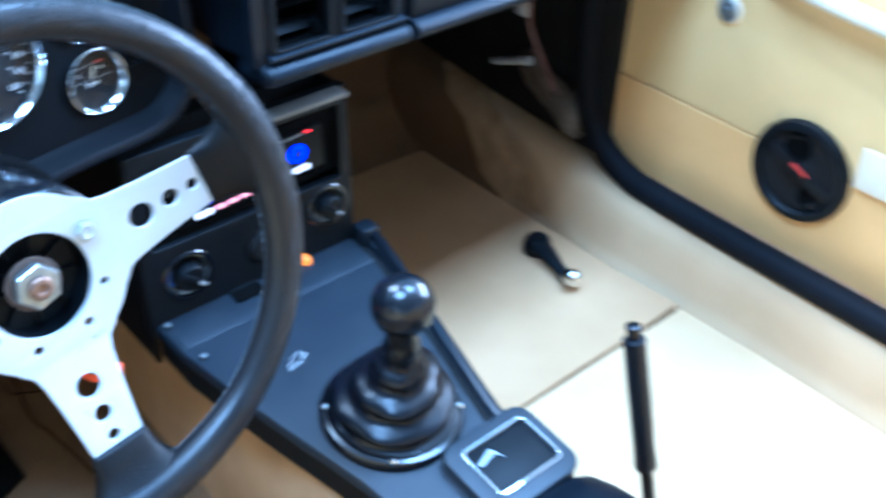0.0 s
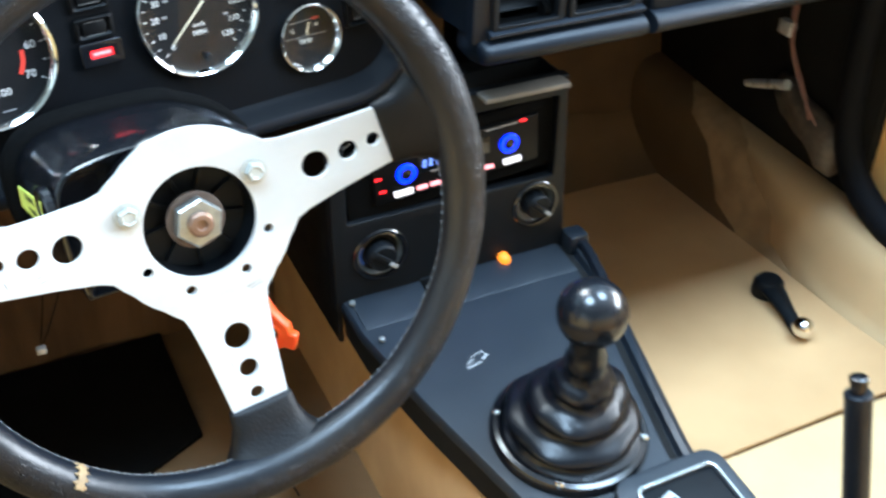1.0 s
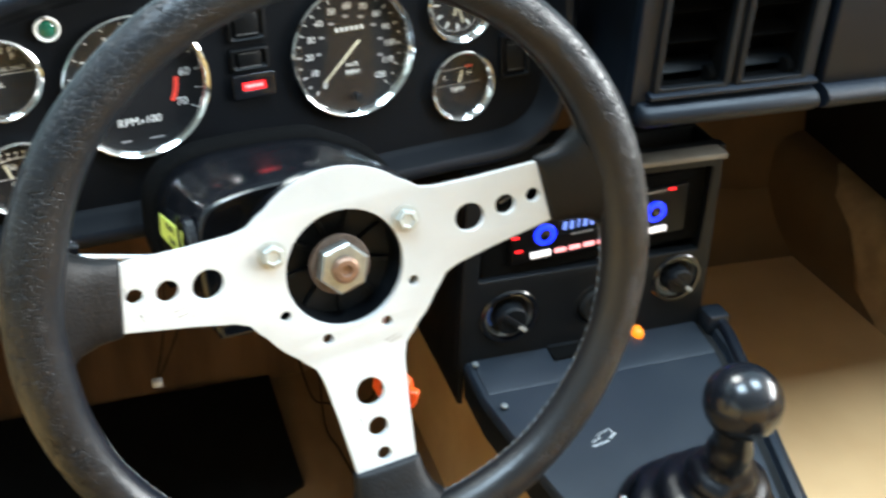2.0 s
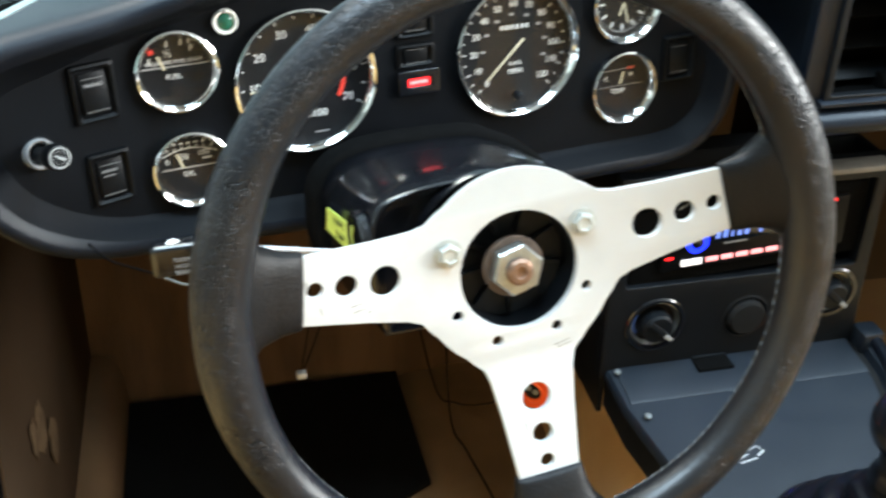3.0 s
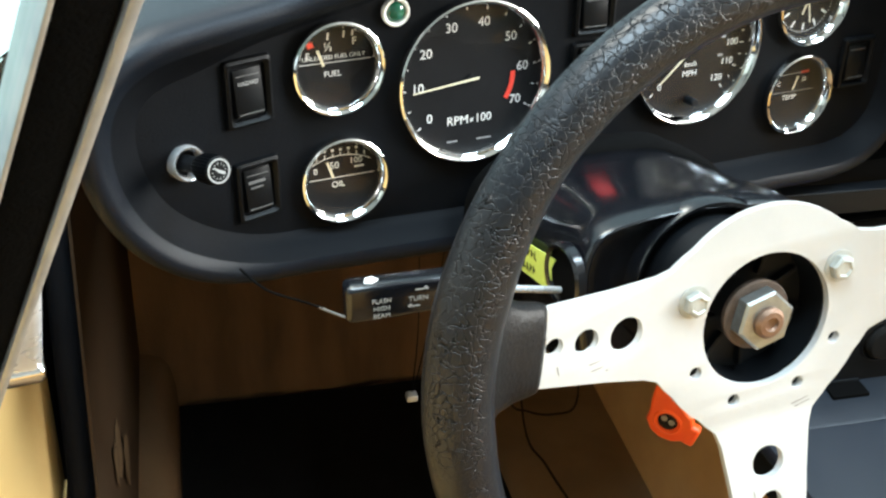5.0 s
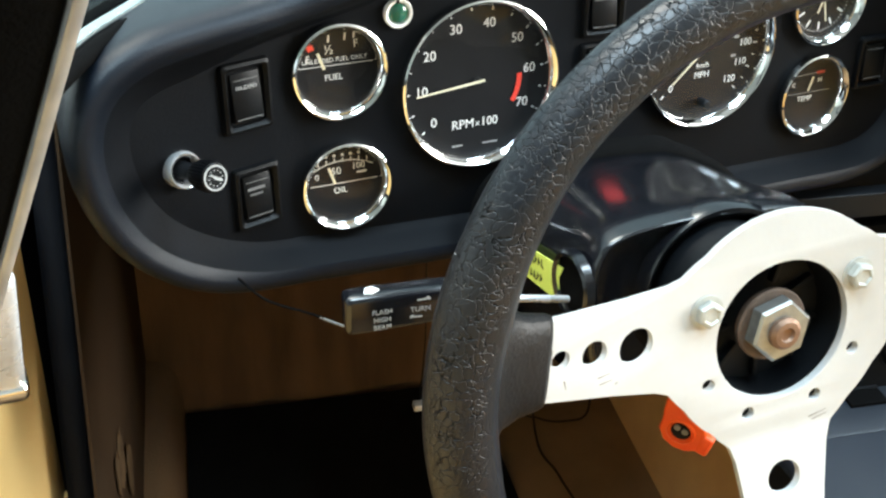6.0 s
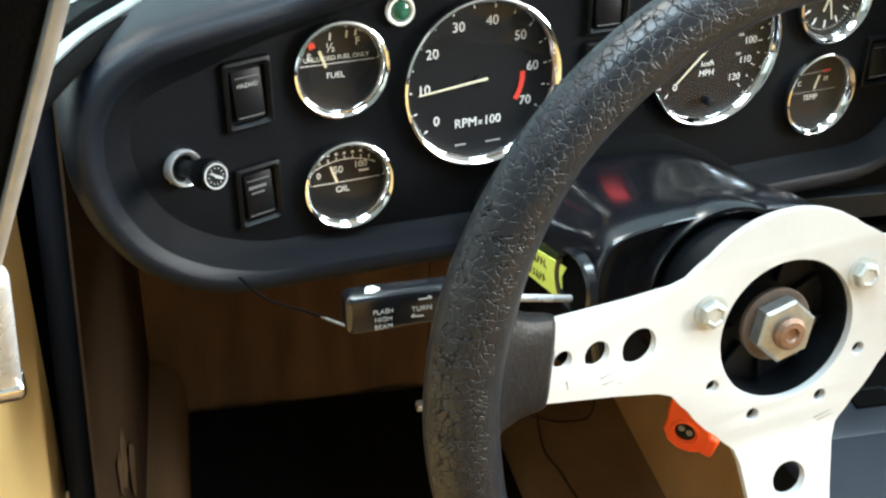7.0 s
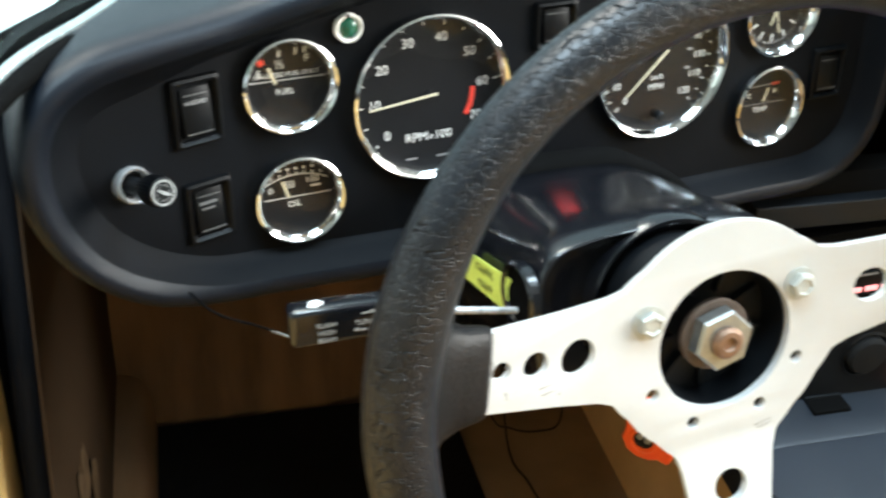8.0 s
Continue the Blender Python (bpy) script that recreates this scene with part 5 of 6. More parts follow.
part("side_cheek", loft([[(0.388, 0.075, 0.52), (0.397, 0.006, 0.52), (0.400, 0.008, 0.52), (0.400, 0.20, 0.52)], [(0.388, 0.075, 0.66), (0.397, 0.006, 0.66), (0.400, 0.004, 0.66), (0.400, 0.20, 0.66)]], True, True), LIT_FACE_VINYL, centre)
part("upper_body", box(0.392, 1.06, 0.055, 0.26, 0.530, 0.645, 0.004), DARK, centre)
part("top", loft([[(0.34, v, z), (0.60, v, z + 0.004), (1.06, v, z - 0.006)] for v, z in ((-0.002, 0.655), (0.01, 0.665), (0.10, 0.672), (0.30, 0.668))], False), LIT_FACE_VINYL, centre, "", None, 60)
louvred_vent(0.409, 0.479, 0.527, 0.630)
louvred_vent(0.487, 0.556, 0.527, 0.630)

glove = thing("glovebox", pose(0, 0, 0), "closed black vinyl glovebox lid with a rolled lower lip", "glovebox")
part("lid", box(0.577, 1.055, -0.003, 0.014, 0.516, 0.652, 0.005), LIT_FACE_VINYL, glove)
part("lower_lip", loft([[(u, v, z) for v, z in lip_section(0.0)] for u in (0.577, 1.058)], True, True), LIT_FACE_VINYL, glove, "rolled black lower lip", None, 60)
part("box_shell", box(0.580, 1.055, 0.02, 0.20, 0.512, 0.53, 0.003), DARK, glove)

# ---- console ----
SLOPE = 0.11


def top_z(v):
    return 0.238 + SLOPE * (v + 0.09)


def on_top(u, v):
    """The frame that lies on the sloping console top."""
    return pose(u, v, top_z(v), math.degrees(math.atan(SLOPE)), 0, 0)


console = thing("centre_console", pose(0, 0, 0), "grey-black moulded console over the transmission tunnel", "console")
holes = [rounded(0.275, 0.506, 0.340, 0.434, 0.004), circle(0.0300, 36, 0.310, 0.2980), circle(0.0275, 36, 0.4855, 0.3110), circle(0.0235, 32, 0.4005, 0.2960)]
part("fascia", flat([(0.262, 0.243), (0.522, 0.243), (0.512, 0.452), (0.262, 0.452)], holes, 0.010, 0.0015), MATTE, console, "matt black console fascia", pose(0, 0.036, 0) @ UPRIGHT)
part("fascia_back", box(0.266, 0.508, 0.075, 0.10, 0.20, 0.452), DARK, console)
for u in (0.262, 0.506):
    part("fascia_side", box(u, u + 0.006, 0.030, 0.30, 0.20, 0.452, 0.002), MATTE, console)
# sloping top with its edges running together to the rear
edge = [(0.034, 0.268, 0.541), (-0.02, 0.270, 0.538), (-0.12, 0.290, 0.517), (-0.25, 0.322, 0.487), (-0.36, 0.338, 0.468), (-0.62, 0.345, 0.462)]
rings, flank = [], []
for v, a, b in edge:
    z = top_z(max(v, -0.36))
    rings.append([(a + 0.004, v, z - 0.012), (a - 0.002, v, z - 0.011), (a - 0.002, v, z - 0.004), (a + 0.001, v, z - 0.0005), (a + 0.005, v, z), (b - 0.024, v, z), (b - 0.022, v, z - 0.004), (b - 0.013, v, z - 0.004), (b - 0.011, v, z + 0.004),
                  (b - 0.006, v, z + 0.006), (b, v, z + 0.003), (b + 0.004, v, z - 0.010), (b + 0.010, v, z - 0.120)])
    flank.append([(a + 0.0005, v, z - 0.0112), (a + 0.002, v, z - 0.046), (a + 0.012, v, z - 0.050), (a + 0.012, v, z - 0.0112)])
part("top_moulding", loft(rings, True, True), CONSOLE, console, "", None, 40)
part("side_panel", loft(flank, True, True), MATTE, console, "matt black side below the moulded edge", None, 40)
part("ledge", loft([[(u, v, z) for v, z in ((0.034, top_z(0.03) + 0.0014), (-0.013, top_z(-0.013) + 0.0012), (-0.016, top_z(-0.016) + 0.0005), (0.034, top_z(0.03) - 0.004))] for u in (0.275, 0.515)], True, True), CONSOLE, console, "raised front ledge", None, 15)
part("edge_groove", loft([[(b - 0.021, v, top_z(v) - 0.0035), (b - 0.014, v, top_z(v) - 0.0035)] for v, a, b in edge[:5]], False), DARK, console)
for u, v in ((0.275, 0.022), (0.283, -0.035), (0.530, 0.026)):
    part("screw", lathe([(0.0032, -0.001), (0.0030, 0.0012), (0.0001, 0.0018)], 12, on_top(u, v) @ pose(0, 0, 0.004)), STEEL, console, "small bright screw")
part("corner_tab", box(0.522, 0.545, 0.010, 0.034, 0.246, 0.268, 0.003), CONSOLE, console)
part("cable", tube([(0.535, 0.028, 0.262), (0.536, 0.0, 0.257), (0.531, -0.03, 0.252), (0.525, -0.06, 0.247)], 0.006), RUBBER, console, "black cable along the console edge")
# solid near-black block in place of the slot's shaded inside
part("slot", box(0.3520, 0.3880, 0.0100, 0.0340, 0.2475, 0.2535, 0.001), FELT_AND_SHADE, console, "black block painting a small shaded slot at the fascia foot")
part("slot_lip", box(0.3525, 0.3875, 0.0270, 0.0320, 0.2530, 0.2550, 0.0006), MATTE, console, "thin edge over the slot")

trim = single("trim_strip", box(0.412, 0.504, 0.010, 0.030, 0.4500, 0.4555, 0.0015), CLOUDY, I4, "dull grey-beige strip above the radio", "trim strip")


def heater_dial(u, z, r, angle, label, blue):
    d = thing("heater_dial", pose(u, 0.030, z) @ UPRIGHT, label, "control dial", "console dials")
    part("well", lathe([(r - 0.001, -0.012), (r - 0.001, -0.006)], 36), DIAL, d)
    part("ring", lathe([(r, -0.008), (r, 0.0012), (r - 0.0015, 0.0028), (r - 0.0045, 0.0024), (r - 0.006, -0.002), (r - 0.006, -0.007)], 40, caps=False), GLOSS, d, "glossy black rim")
    part("bright_line", lathe([(r - 0.0058, -0.004), (r - 0.0060, -0.0010), (r - 0.0070, -0.0006), (r - 0.0092, -0.0052)], 40, caps=False), STEEL, d, "fine bright ring")
    if blue:
        part("blue_scale", arc(bmesh.new(), r - 0.0105, 0.0032, 150, 215, -0.0055), BLUE_PRINT, d, "blue cold scale")
        part("red_scale", arc(bmesh.new(), r - 0.0105, 0.0032, 270, 330, -0.0055), RED, d, "red hot scale")
    else:
        part("white_scale", arc(bmesh.new(), r - 0.0105, 0.0020, 120, 300, -0.0055), GREY, d)
    k = part("knob", lathe([(r * 0.52, -0.006), (r * 0.50, 0.008), (r * 0.44, 0.010), (r * 0.1, 0.0095)], 28), MATTE, d, "black turning knob")
    part("grip", box(-0.0032, 0.0032, -r * 0.46, r * 0.46, 0.006, 0.0125, 0.0012), MATTE, k, "", pose(0, 0, 0, 0, 0, angle - 90))
    x, y = polar(r * 0.40, angle)
    part("pointer", box(-0.0022, 0.0022, -r * 0.15, r * 0.15, 0.0122, 0.0132, 0.0004), GREY_WHITE, k, "white pointer", pose(x, y, 0, 0, 0, angle - 90))


heater_dial(0.310, 0.2980, 0.0300, -40, "round heater dial with blue and red scale", True)
heater_dial(0.4855, 0.3110, 0.0275, -40, "round fan dial with white pointer", False)
knob = thing("console_knob", pose(0.4005, 0.030, 0.2960) @ UPRIGHT, "plain round black control between the dials", "control dial", "console dials")
part("rim", lathe([(0.0235, -0.008), (0.0235, 0.001), (0.0215, 0.002), (0.0195, -0.001), (0.0195, -0.008)], 32, caps=False), MATTE, knob)
part("cap", lathe([(0.0190, -0.010), (0.0185, 0.004), (0.0160, 0.007), (0.0001, 0.008)], 32), DARK, knob)
single("orange_lamp", lathe([(0.0062, -0.002), (0.0064, 0.004), (0.0056, 0.008), (0.0035, 0.0105), (0.0001, 0.0112)], 24), glowing("lit_orange_cap", (1.0, 0.24, 0.01), 0.7), pose(0.4490, 0.029, 0.2545) @ UPRIGHT, "small lit orange lamp cap at the fascia foot", "indicator lamp", sharp=80)


def radio():
    r = thing("car_radio", pose(0.3955, 0.038, 0.3845) @ UPRIGHT @ pose(0, 0, 0, 0, 0, 3.8), "black car radio with glowing blue rings and pink keys", "car radio")
    part("case", box(-0.1165, 0.1080, -0.0380, 0.0380, -0.050, -0.004, 0.002), SWITCHES, r)
    part("front", box(-0.0900, 0.0900, -0.0262, 0.0262, -0.006, 0.006, 0.003), SWITCHES, r, "black front plate")
    part("surround", flat(rounded(-0.1165, 0.1080, -0.0380, 0.0380, 0.004), [rounded(-0.0905, 0.0905, -0.0268, 0.0268, 0.003)], 0.008, 0.001), FELT_AND_SHADE, r, "", pose(0, 0, -0.003))
    for x in (-0.056, 0.056):
        k = part("ring_knob", lathe([(0.0056, 0.005), (0.0055, 0.0082), (0.0045, 0.0088), (0.0001, 0.0089)], 28, pose(x, 0.002, 0)), GLOSS, r, "round knob")
        part("glow", lathe([(0.0108, 0.0060), (0.0108, 0.0074), (0.0100, 0.0080), (0.0058, 0.0080), (0.0058, 0.0060)], 32, pose(x, 0.002, 0), caps=False), GLOW_BLUE, k, "glowing blue ring")
    part("display", box(-0.043, 0.034, -0.002, 0.0165, 0.0055, 0.0066, 0.0006), GLOSS, r, "dark display window")
    bm = bmesh.new()
    for i, wdt in enumerate((0.004, 0.004, 0.002, 0.004, 0.004, 0.0, 0.003)):
        if wdt:
            bar(bm, (-0.037 + i * 0.0068, 0.003), (-0.036 + i * 0.0068, 0.0115), wdt, 0.0068)
    part("figures", bm, GLOW_LCD, r, "blue lit figures")
    for i in range(6):
        part("preset_key", box(-0.046 + i * 0.0145, -0.0345 + i * 0.0145, -0.0205, -0.0160, 0.0055, 0.0072, 0.0006), GLOW_PINK, r, "pink lit key")
    for x in (-0.060, 0.059):
        part("wide_key", box(x - 0.010, x + 0.010, -0.0215, -0.0150, 0.0055, 0.0074, 0.0008), GLOW_WHITE, r, "white lit key")
    bm = bmesh.new()
    for x, y in ((-0.0850, 0.0040), (-0.0815, -0.0110), (0.0720, 0.0235)):
        bar(bm, (x - 0.0035, y), (x + 0.0035, y), 0.0022, 0.0064)
    tagged(part("red_marks", bm, GLOW_RED, r, "red lit marks"), kind="stuff")
    bm = bar(bmesh.new(), (0.030, 0.0232), (0.066, 0.0232), 0.0012, 0.0064)
    bar(bm, (-0.030, -0.0035), (-0.008, -0.0035), 0.0012, 0.0064)
    tagged(part("print", bm, GREY, r), kind="stuff")


radio()


def gear_lever():
    g = thing("gear_lever", on_top(0.394, -0.200), "gear lever with a glossy black ball knob and pleated boot", "gear lever")
    part("retainer", lathe([(0.0715, 0.0), (0.0712, 0.006), (0.0690, 0.0095), (0.0650, 0.0105), (0.0610, 0.0085), (0.0580, 0.004)], 64, caps=False), GLOSS, g, "shiny black retaining ring")
    for a in (-35, 62, 145, 232):
        x, y = polar(0.0660, a)
        part("screw", lathe([(0.0044, 0.006), (0.0042, 0.0098), (0.0030, 0.0112), (0.0001, 0.0116)], 12, pose(x, y, 0.0015)), CHROME, g, "chrome screw")
    shape = [(0.0600, 0.004), (0.0610, 0.012), (0.0570, 0.022), (0.0490, 0.034), (0.0390, 0.047), (0.0295, 0.060), (0.0220, 0.074), (0.0175, 0.090), (0.0160, 0.106), (0.0145, 0.122)]
    rings, n = [], 88
    for k in range(n + 1):
        f = k / n * (len(shape) - 1)
        i = min(int(f), len(shape) - 2)
        (r0, h0), (r1, h1) = shape[i], shape[i + 1]
        r, h = r0 + (r1 - r0) * (f - i), h0 + (h1 - h0) * (f - i)
        g0 = k / n
        ring = []
        for q in range(80):
            a = 2 * math.pi * q / 80
            lean = 0.0050 * math.sin(a - 0.4) + 0.0035 * math.sin(2 * a + 0.8) + 0.0020 * math.sin(3 * a + 2.0) + 0.0030 * noise.noise(Vector((1.5 * math.cos(a), 1.5 * math.sin(a), 3.0)))
            deep = 0.0062 * math.sin(math.pi * min(1.0, 0.10 + 0.95 * g0)) ** 0.7 * (1.15 - 0.75 * g0)
            wave = math.sin(2 * math.pi * 5.2 * g0 + 260 * lean)
            fold = deep * (abs(wave) ** 0.7 * math.copysign(1, wave)) * min(1.0, g0 * 10) * (0.75 + 0.5 * noise.noise(Vector((2.2 * math.cos(a), 2.2 * math.sin(a), g0 * 6))))
            rr = (r + fold) * (1 + 0.03 * noise.noise(Vector((1.8 * math.cos(a), 1.8 * math.sin(a), g0 * 5))))
            ring.append((rr * math.cos(a) + 0.006 * math.sin(math.pi * g0), rr * math.sin(a), h + 1.2 * lean * math.sin(math.pi * g0)))
        rings.append(ring)
    part("boot", loft(rings, True, True), BOOT, g, "folded black rubber boot", None, 80)
    part("collar", lathe([(0.0115, 0.0), (0.0130, 0.003), (0.0122, 0.010), (0.009, 0.014)], 24, pose(0, 0.0, 0.112)), GLOSS, g)
    bm = bmesh.new()
    bmesh.ops.create_uvsphere(bm, u_segments=40, v_segments=26, radius=0.0295)
    part("knob", bm, material("phenolic_ball", (0.004, 0.005, 0.007), 0.22, other=(0.008, 0.009, 0.012), scale=80, spread=0.06, spec=0.5), g, "glossy black ball knob", pose(0.0, 0.001, 0.1480), 180)


gear_lever()

badge = thing("shift_badge", on_top(0.358, -0.090) @ Matrix.Scale(0.78, 4), "small worn chrome emblem on the console top", "emblem")
bm = bmesh.new()
for p, q, w in (((-0.018, -0.010), (0.004, -0.006), 0.0016), ((-0.016, -0.004), (-0.004, 0.001), 0.0012), ((-0.008, 0.004), (0.010, 0.010), 0.0009), ((0.006, -0.003), (0.016, 0.003), 0.0022), ((0.013, 0.004), (0.011, 0.011), 0.0009)):
    bar(bm, p, q, w, 0.0006)
part("raised_shape", bm, ALLOY, badge, "flaking chrome strokes")


def ashtray():
    a = thing("ashtray", on_top(0.4460, -0.314) @ pose(0, 0, 0.002), "closed black ashtray lid in a bright-edged frame", "ashtray")
    part("frame", flat(rounded(-0.055, 0.050, -0.046, 0.042, 0.016, 6), [rounded(-0.039, 0.039, -0.029, 0.028, 0.006)], 0.012, 0.002), CONSOLE, a, "", pose(0, 0, 0.005))
    part("bright_edge", flat(rounded(-0.0400, 0.0400, -0.0300, 0.0290, 0.007), [rounded(-0.0385, 0.0385, -0.0285, 0.0275, 0.006)], 0.003, 0.0006), CHROME, a, "bright metal edge", pose(0, 0, 0.0125))
    part("lid", box(-0.038, 0.038, -0.028, 0.027, 0.002, 0.0105, 0.002), MATTE, a, "satin black lid")
    part("pull", flat([(-0.034, 0.010), (-0.012, 0.018), (-0.006, 0.002), (-0.012, 0.011), (-0.032, 0.006)], (), 0.002), CHROME, a, "bright pointed pull", pose(0, 0, 0.0112))


ashtray()


def armrest():
    rings = []
    for k in range(13):
        a = math.pi * k / 12
        row = []
        for j in range(15):
            b = math.pi * j / 14
            s = math.sin(a) ** 0.35
            row.append((0.430 + 0.084 * math.copysign(abs(math.cos(b)) ** 0.7, math.cos(b)) * (0.55 + 0.45 * s), -0.505 - 0.148 * math.cos(math.pi - a), 0.165 + 0.088 * math.sin(b) ** 0.6 * s))
        rings.append(row)
    return loft(rings, False)


single("armrest", armrest(), VINYL, I4, "rounded black padded armrest behind the ashtray", "armrest", sharp=80)


def handbrake():
    p, q = Vector((0.5515, -0.3515, 0.3545)), Vector((0.5560, -0.3930, 0.2000))
    h = thing("handbrake", along(q, p)[0], "raised handbrake lever with a black ribbed grip", "handbrake")
    n = (p - q).length
    part("grip", lathe([(0.0085, -0.002), (0.0112, 0.0), (0.0118, 0.004), (0.0108, 0.02), (0.0108, n - 0.020), (0.0112, n - 0.014), (0.0100, n - 0.0125), (0.0060, n - 0.012)], 28), RUBBER, h, "black rubber grip")
    part("button", lathe([(0.0066, n - 0.013), (0.0066, n - 0.003), (0.0074, n - 0.002), (0.0074, n + 0.001), (0.0060, n + 0.002), (0.0050, n - 0.001)], 24), GLOSS, h, "black release button")
    part("lever", rod((0, 0, -0.19), (0, 0, 0.004), 0.0068), MATTE, h, "thin black lever")
    return h


handbrake()


# ---- passenger side ----
def speaker():
    s = thing("door_speaker", pose(1.069, -0.216, 0.252) @ Matrix(((0, 0, -1, 0), (-1, 0, 0, 0), (0, 1, 0, 0), (0, 0, 0, 1))), "round black door loudspeaker with a red mark", "loudspeaker")
    part("flange", lathe([(0.072, 0.0), (0.072, 0.004), (0.069, 0.009), (0.060, 0.011), (0.057, 0.008), (0.055, -0.002)], 56, caps=False), MATTE, s, "black mounting ring")
    part("cone", lathe([(0.056, 0.003), (0.050, 0.006), (0.044, 0.0035), (0.018, 0.002), (0.016, 0.004), (0.0001, 0.006)], 48, caps=False), DIAL, s, "dark paper cone", None, 60)
    part("backing", lathe([(0.058, -0.003), (0.058, 0.0015)], 32), DARK, s)
    part("bridge", box(-0.050, 0.050, -0.008, 0.010, 0.002, 0.008, 0.002), DIAL, s, "plain bar across the cone", pose(0, 0, 0, 0, 0, -24))
    part("red_mark", box(-0.012, 0.014, -0.002, 0.003, 0.0098, 0.0112, 0.0005), RED, s, "red printed mark", pose(0.002, 0.006, 0, 0, 0, -24))
    for x, y in ((0.026, -0.030), (-0.010, 0.034)):
        part("opening", lathe([(0.019, 0.0), (0.019, 0.005), (0.017, 0.0085), (0.014, 0.004)], 24, pose(x, y, 0)), FELT_AND_SHADE, s)
    return s


speaker()
wash = thing("handle_escutcheon", pose(1.069, -0.061, 0.4225) @ Matrix(((0, 0, -1, 0), (-1, 0, 0, 0), (0, 1, 0, 0), (0, 0, 0, 1))), "bare chrome spindle and washer on the tan door card", "door fitting")
part("washer", lathe([(0.0185, -0.002), (0.0185, 0.001), (0.0168, 0.0022), (0.008, 0.0025)], 32), CREAM, wash, "pale plastic washer")
part("spindle", lathe([(0.0150, 0.0), (0.0150, 0.0042), (0.0135, 0.0052), (0.0060, 0.0050), (0.0055, 0.0075), (0.0001, 0.0078)], 24), STEEL, wash, "steel spindle")
pull = single("door_pull", tube([(1.066, -0.10, 0.500), (1.052, -0.14, 0.492), (1.050, -0.30, 0.480), (1.050, -0.46, 0.470), (1.066, -0.50, 0.468)], 0.012, 12), CREAM, I4, "pale cream door pull along the card top", "door pull")
single("card_patch", box(1.062, 1.0675, -0.35, -0.292, 0.268, 0.325, 0.002), CREAM, I4, "pale square patch on the door card", "patch")


def winder():
    """A loose window winder lying on the card."""
    m = pose(0.9200, 0.096, 0.012, 0, 0, -105)
    w = thing("window_winder", m, "loose black window winder with chrome knob on the floor card", "window winder")
    part("boss", lathe([(0.021, -0.004), (0.022, 0.004), (0.021, 0.016), (0.017, 0.021), (0.006, 0.022)], 28), MATTE, w, "round black boss")
    sec = lambda x, a, h, z: [(x, a * math.cos(2 * math.pi * k / 14), z + h * math.sin(2 * math.pi * k / 14)) for k in range(14)]
    part("arm", loft([sec(0.0, 0.019, 0.008, 0.012), sec(0.03, 0.0155, 0.008, 0.012), sec(0.06, 0.0110, 0.007, 0.009), (sec(0.095, 0.0100, 0.006, 0.004))], True, True), MATTE, w, "tapering black arm")
    bm = bmesh.new()
    bmesh.ops.create_uvsphere(bm, u_segments=24, v_segments=16, radius=0.0145)
    part("knob", bm, CHROME, w, "chrome ball knob", pose(0.103, 0, 0.016), 180)


winder()
latch = thing("bonnet_release", pose(1.03, 0.30, 0.22), "bare metal lever and brackets with hanging wires under the dash end", "release lever")
lump = loft([[(0.012 + (0.024 * math.cos(a) + 0.004 * math.sin(3 * a + 40 * v)) * g, v, zc + 0.034 * g * math.sin(a) + 0.005 * math.sin(2 * a + 60 * v)) for a in [2 * math.pi * k / 20 for k in range(20)]]
             for v, zc, g in ((-0.165, -0.046, 0.35), (-0.160, -0.045, 0.8), (-0.145, -0.040, 1.0), (-0.11, -0.028, 0.95), (-0.08, -0.014, 0.8), (-0.05, 0.002, 0.75), (-0.03, 0.010, 0.5), (-0.025, 0.012, 0.2))], True, True)
part("bracket", lump, GRUBBY, latch, "cloudy plastic bracket", None, 80)
part("handle", tube([(-0.022, 0.006, 0.004), (-0.021, -0.020, 0.014), (-0.020, -0.048, 0.025), (-0.019, -0.070, 0.033)], lambda f: 0.0058 + 0.0020 * f, 12), BRUSHED, latch, "short bright lever")
part("upper_bracket", box(-0.026, -0.014, -0.060, -0.036, 0.100, 0.122, 0.003), BRUSHED, latch, "small bright bracket")
part("wire", tube([(-0.016, -0.045, 0.20), (-0.016, -0.052, 0.11), (-0.014, -0.066, 0.075), (-0.010, -0.095, 0.03), (0.004, -0.11, -0.03)], 0.0026, 8), WIRE, latch, "pinkish wire")
part("wire", tube([(-0.018, -0.055, 0.20), (-0.020, -0.062, 0.10), (-0.018, -0.078, 0.06), (-0.012, -0.108, 0.015), (0.004, -0.125, -0.02)], 0.0022, 8), WIRE, latch, "second pinkish wire")

# ---- driver's side ----
tag_m = pose(0.1845, -0.012, 0.2755, 0, 0, -40)
tag = thing("orange_key_tag", tag_m, "bright orange plastic tag with dark centre hanging under the dash", "key tag")
edge = [(-0.015, 0.034), (-0.006, 0.035), (0.001, 0.022), (0.009, 0.013), (0.014, 0.009), (0.0155, 0.002), (0.0150, -0.006), (0.0110, -0.0125), (0.004, -0.0160), (-0.005, -0.0160), (-0.0125, -0.0115), (-0.0170, -0.0030), (-0.0155, 0.006), (-0.0160, 0.016)]
part("body", flat(edge, [circle(0.0085, 24, -0.002, 0.001)], 0.006, 0.0025), ORANGE, tag, "", UPRIGHT)
part("tab", box(0.0130, 0.0240, -0.0060, 0.0040, -0.0125, 0.0070, 0.0030, seg=3), ORANGE, tag, "rounded orange side tab", pose(0, 0, 0, 0, 12, 0))
part("bezel", lathe([(0.0115, 0.004), (0.0120, 0.0062), (0.0105, 0.0072), (0.0090, 0.0060)], 28, UPRIGHT @ pose(-0.002, 0.001, 0), caps=False), ORANGE, tag, "raised orange ring")
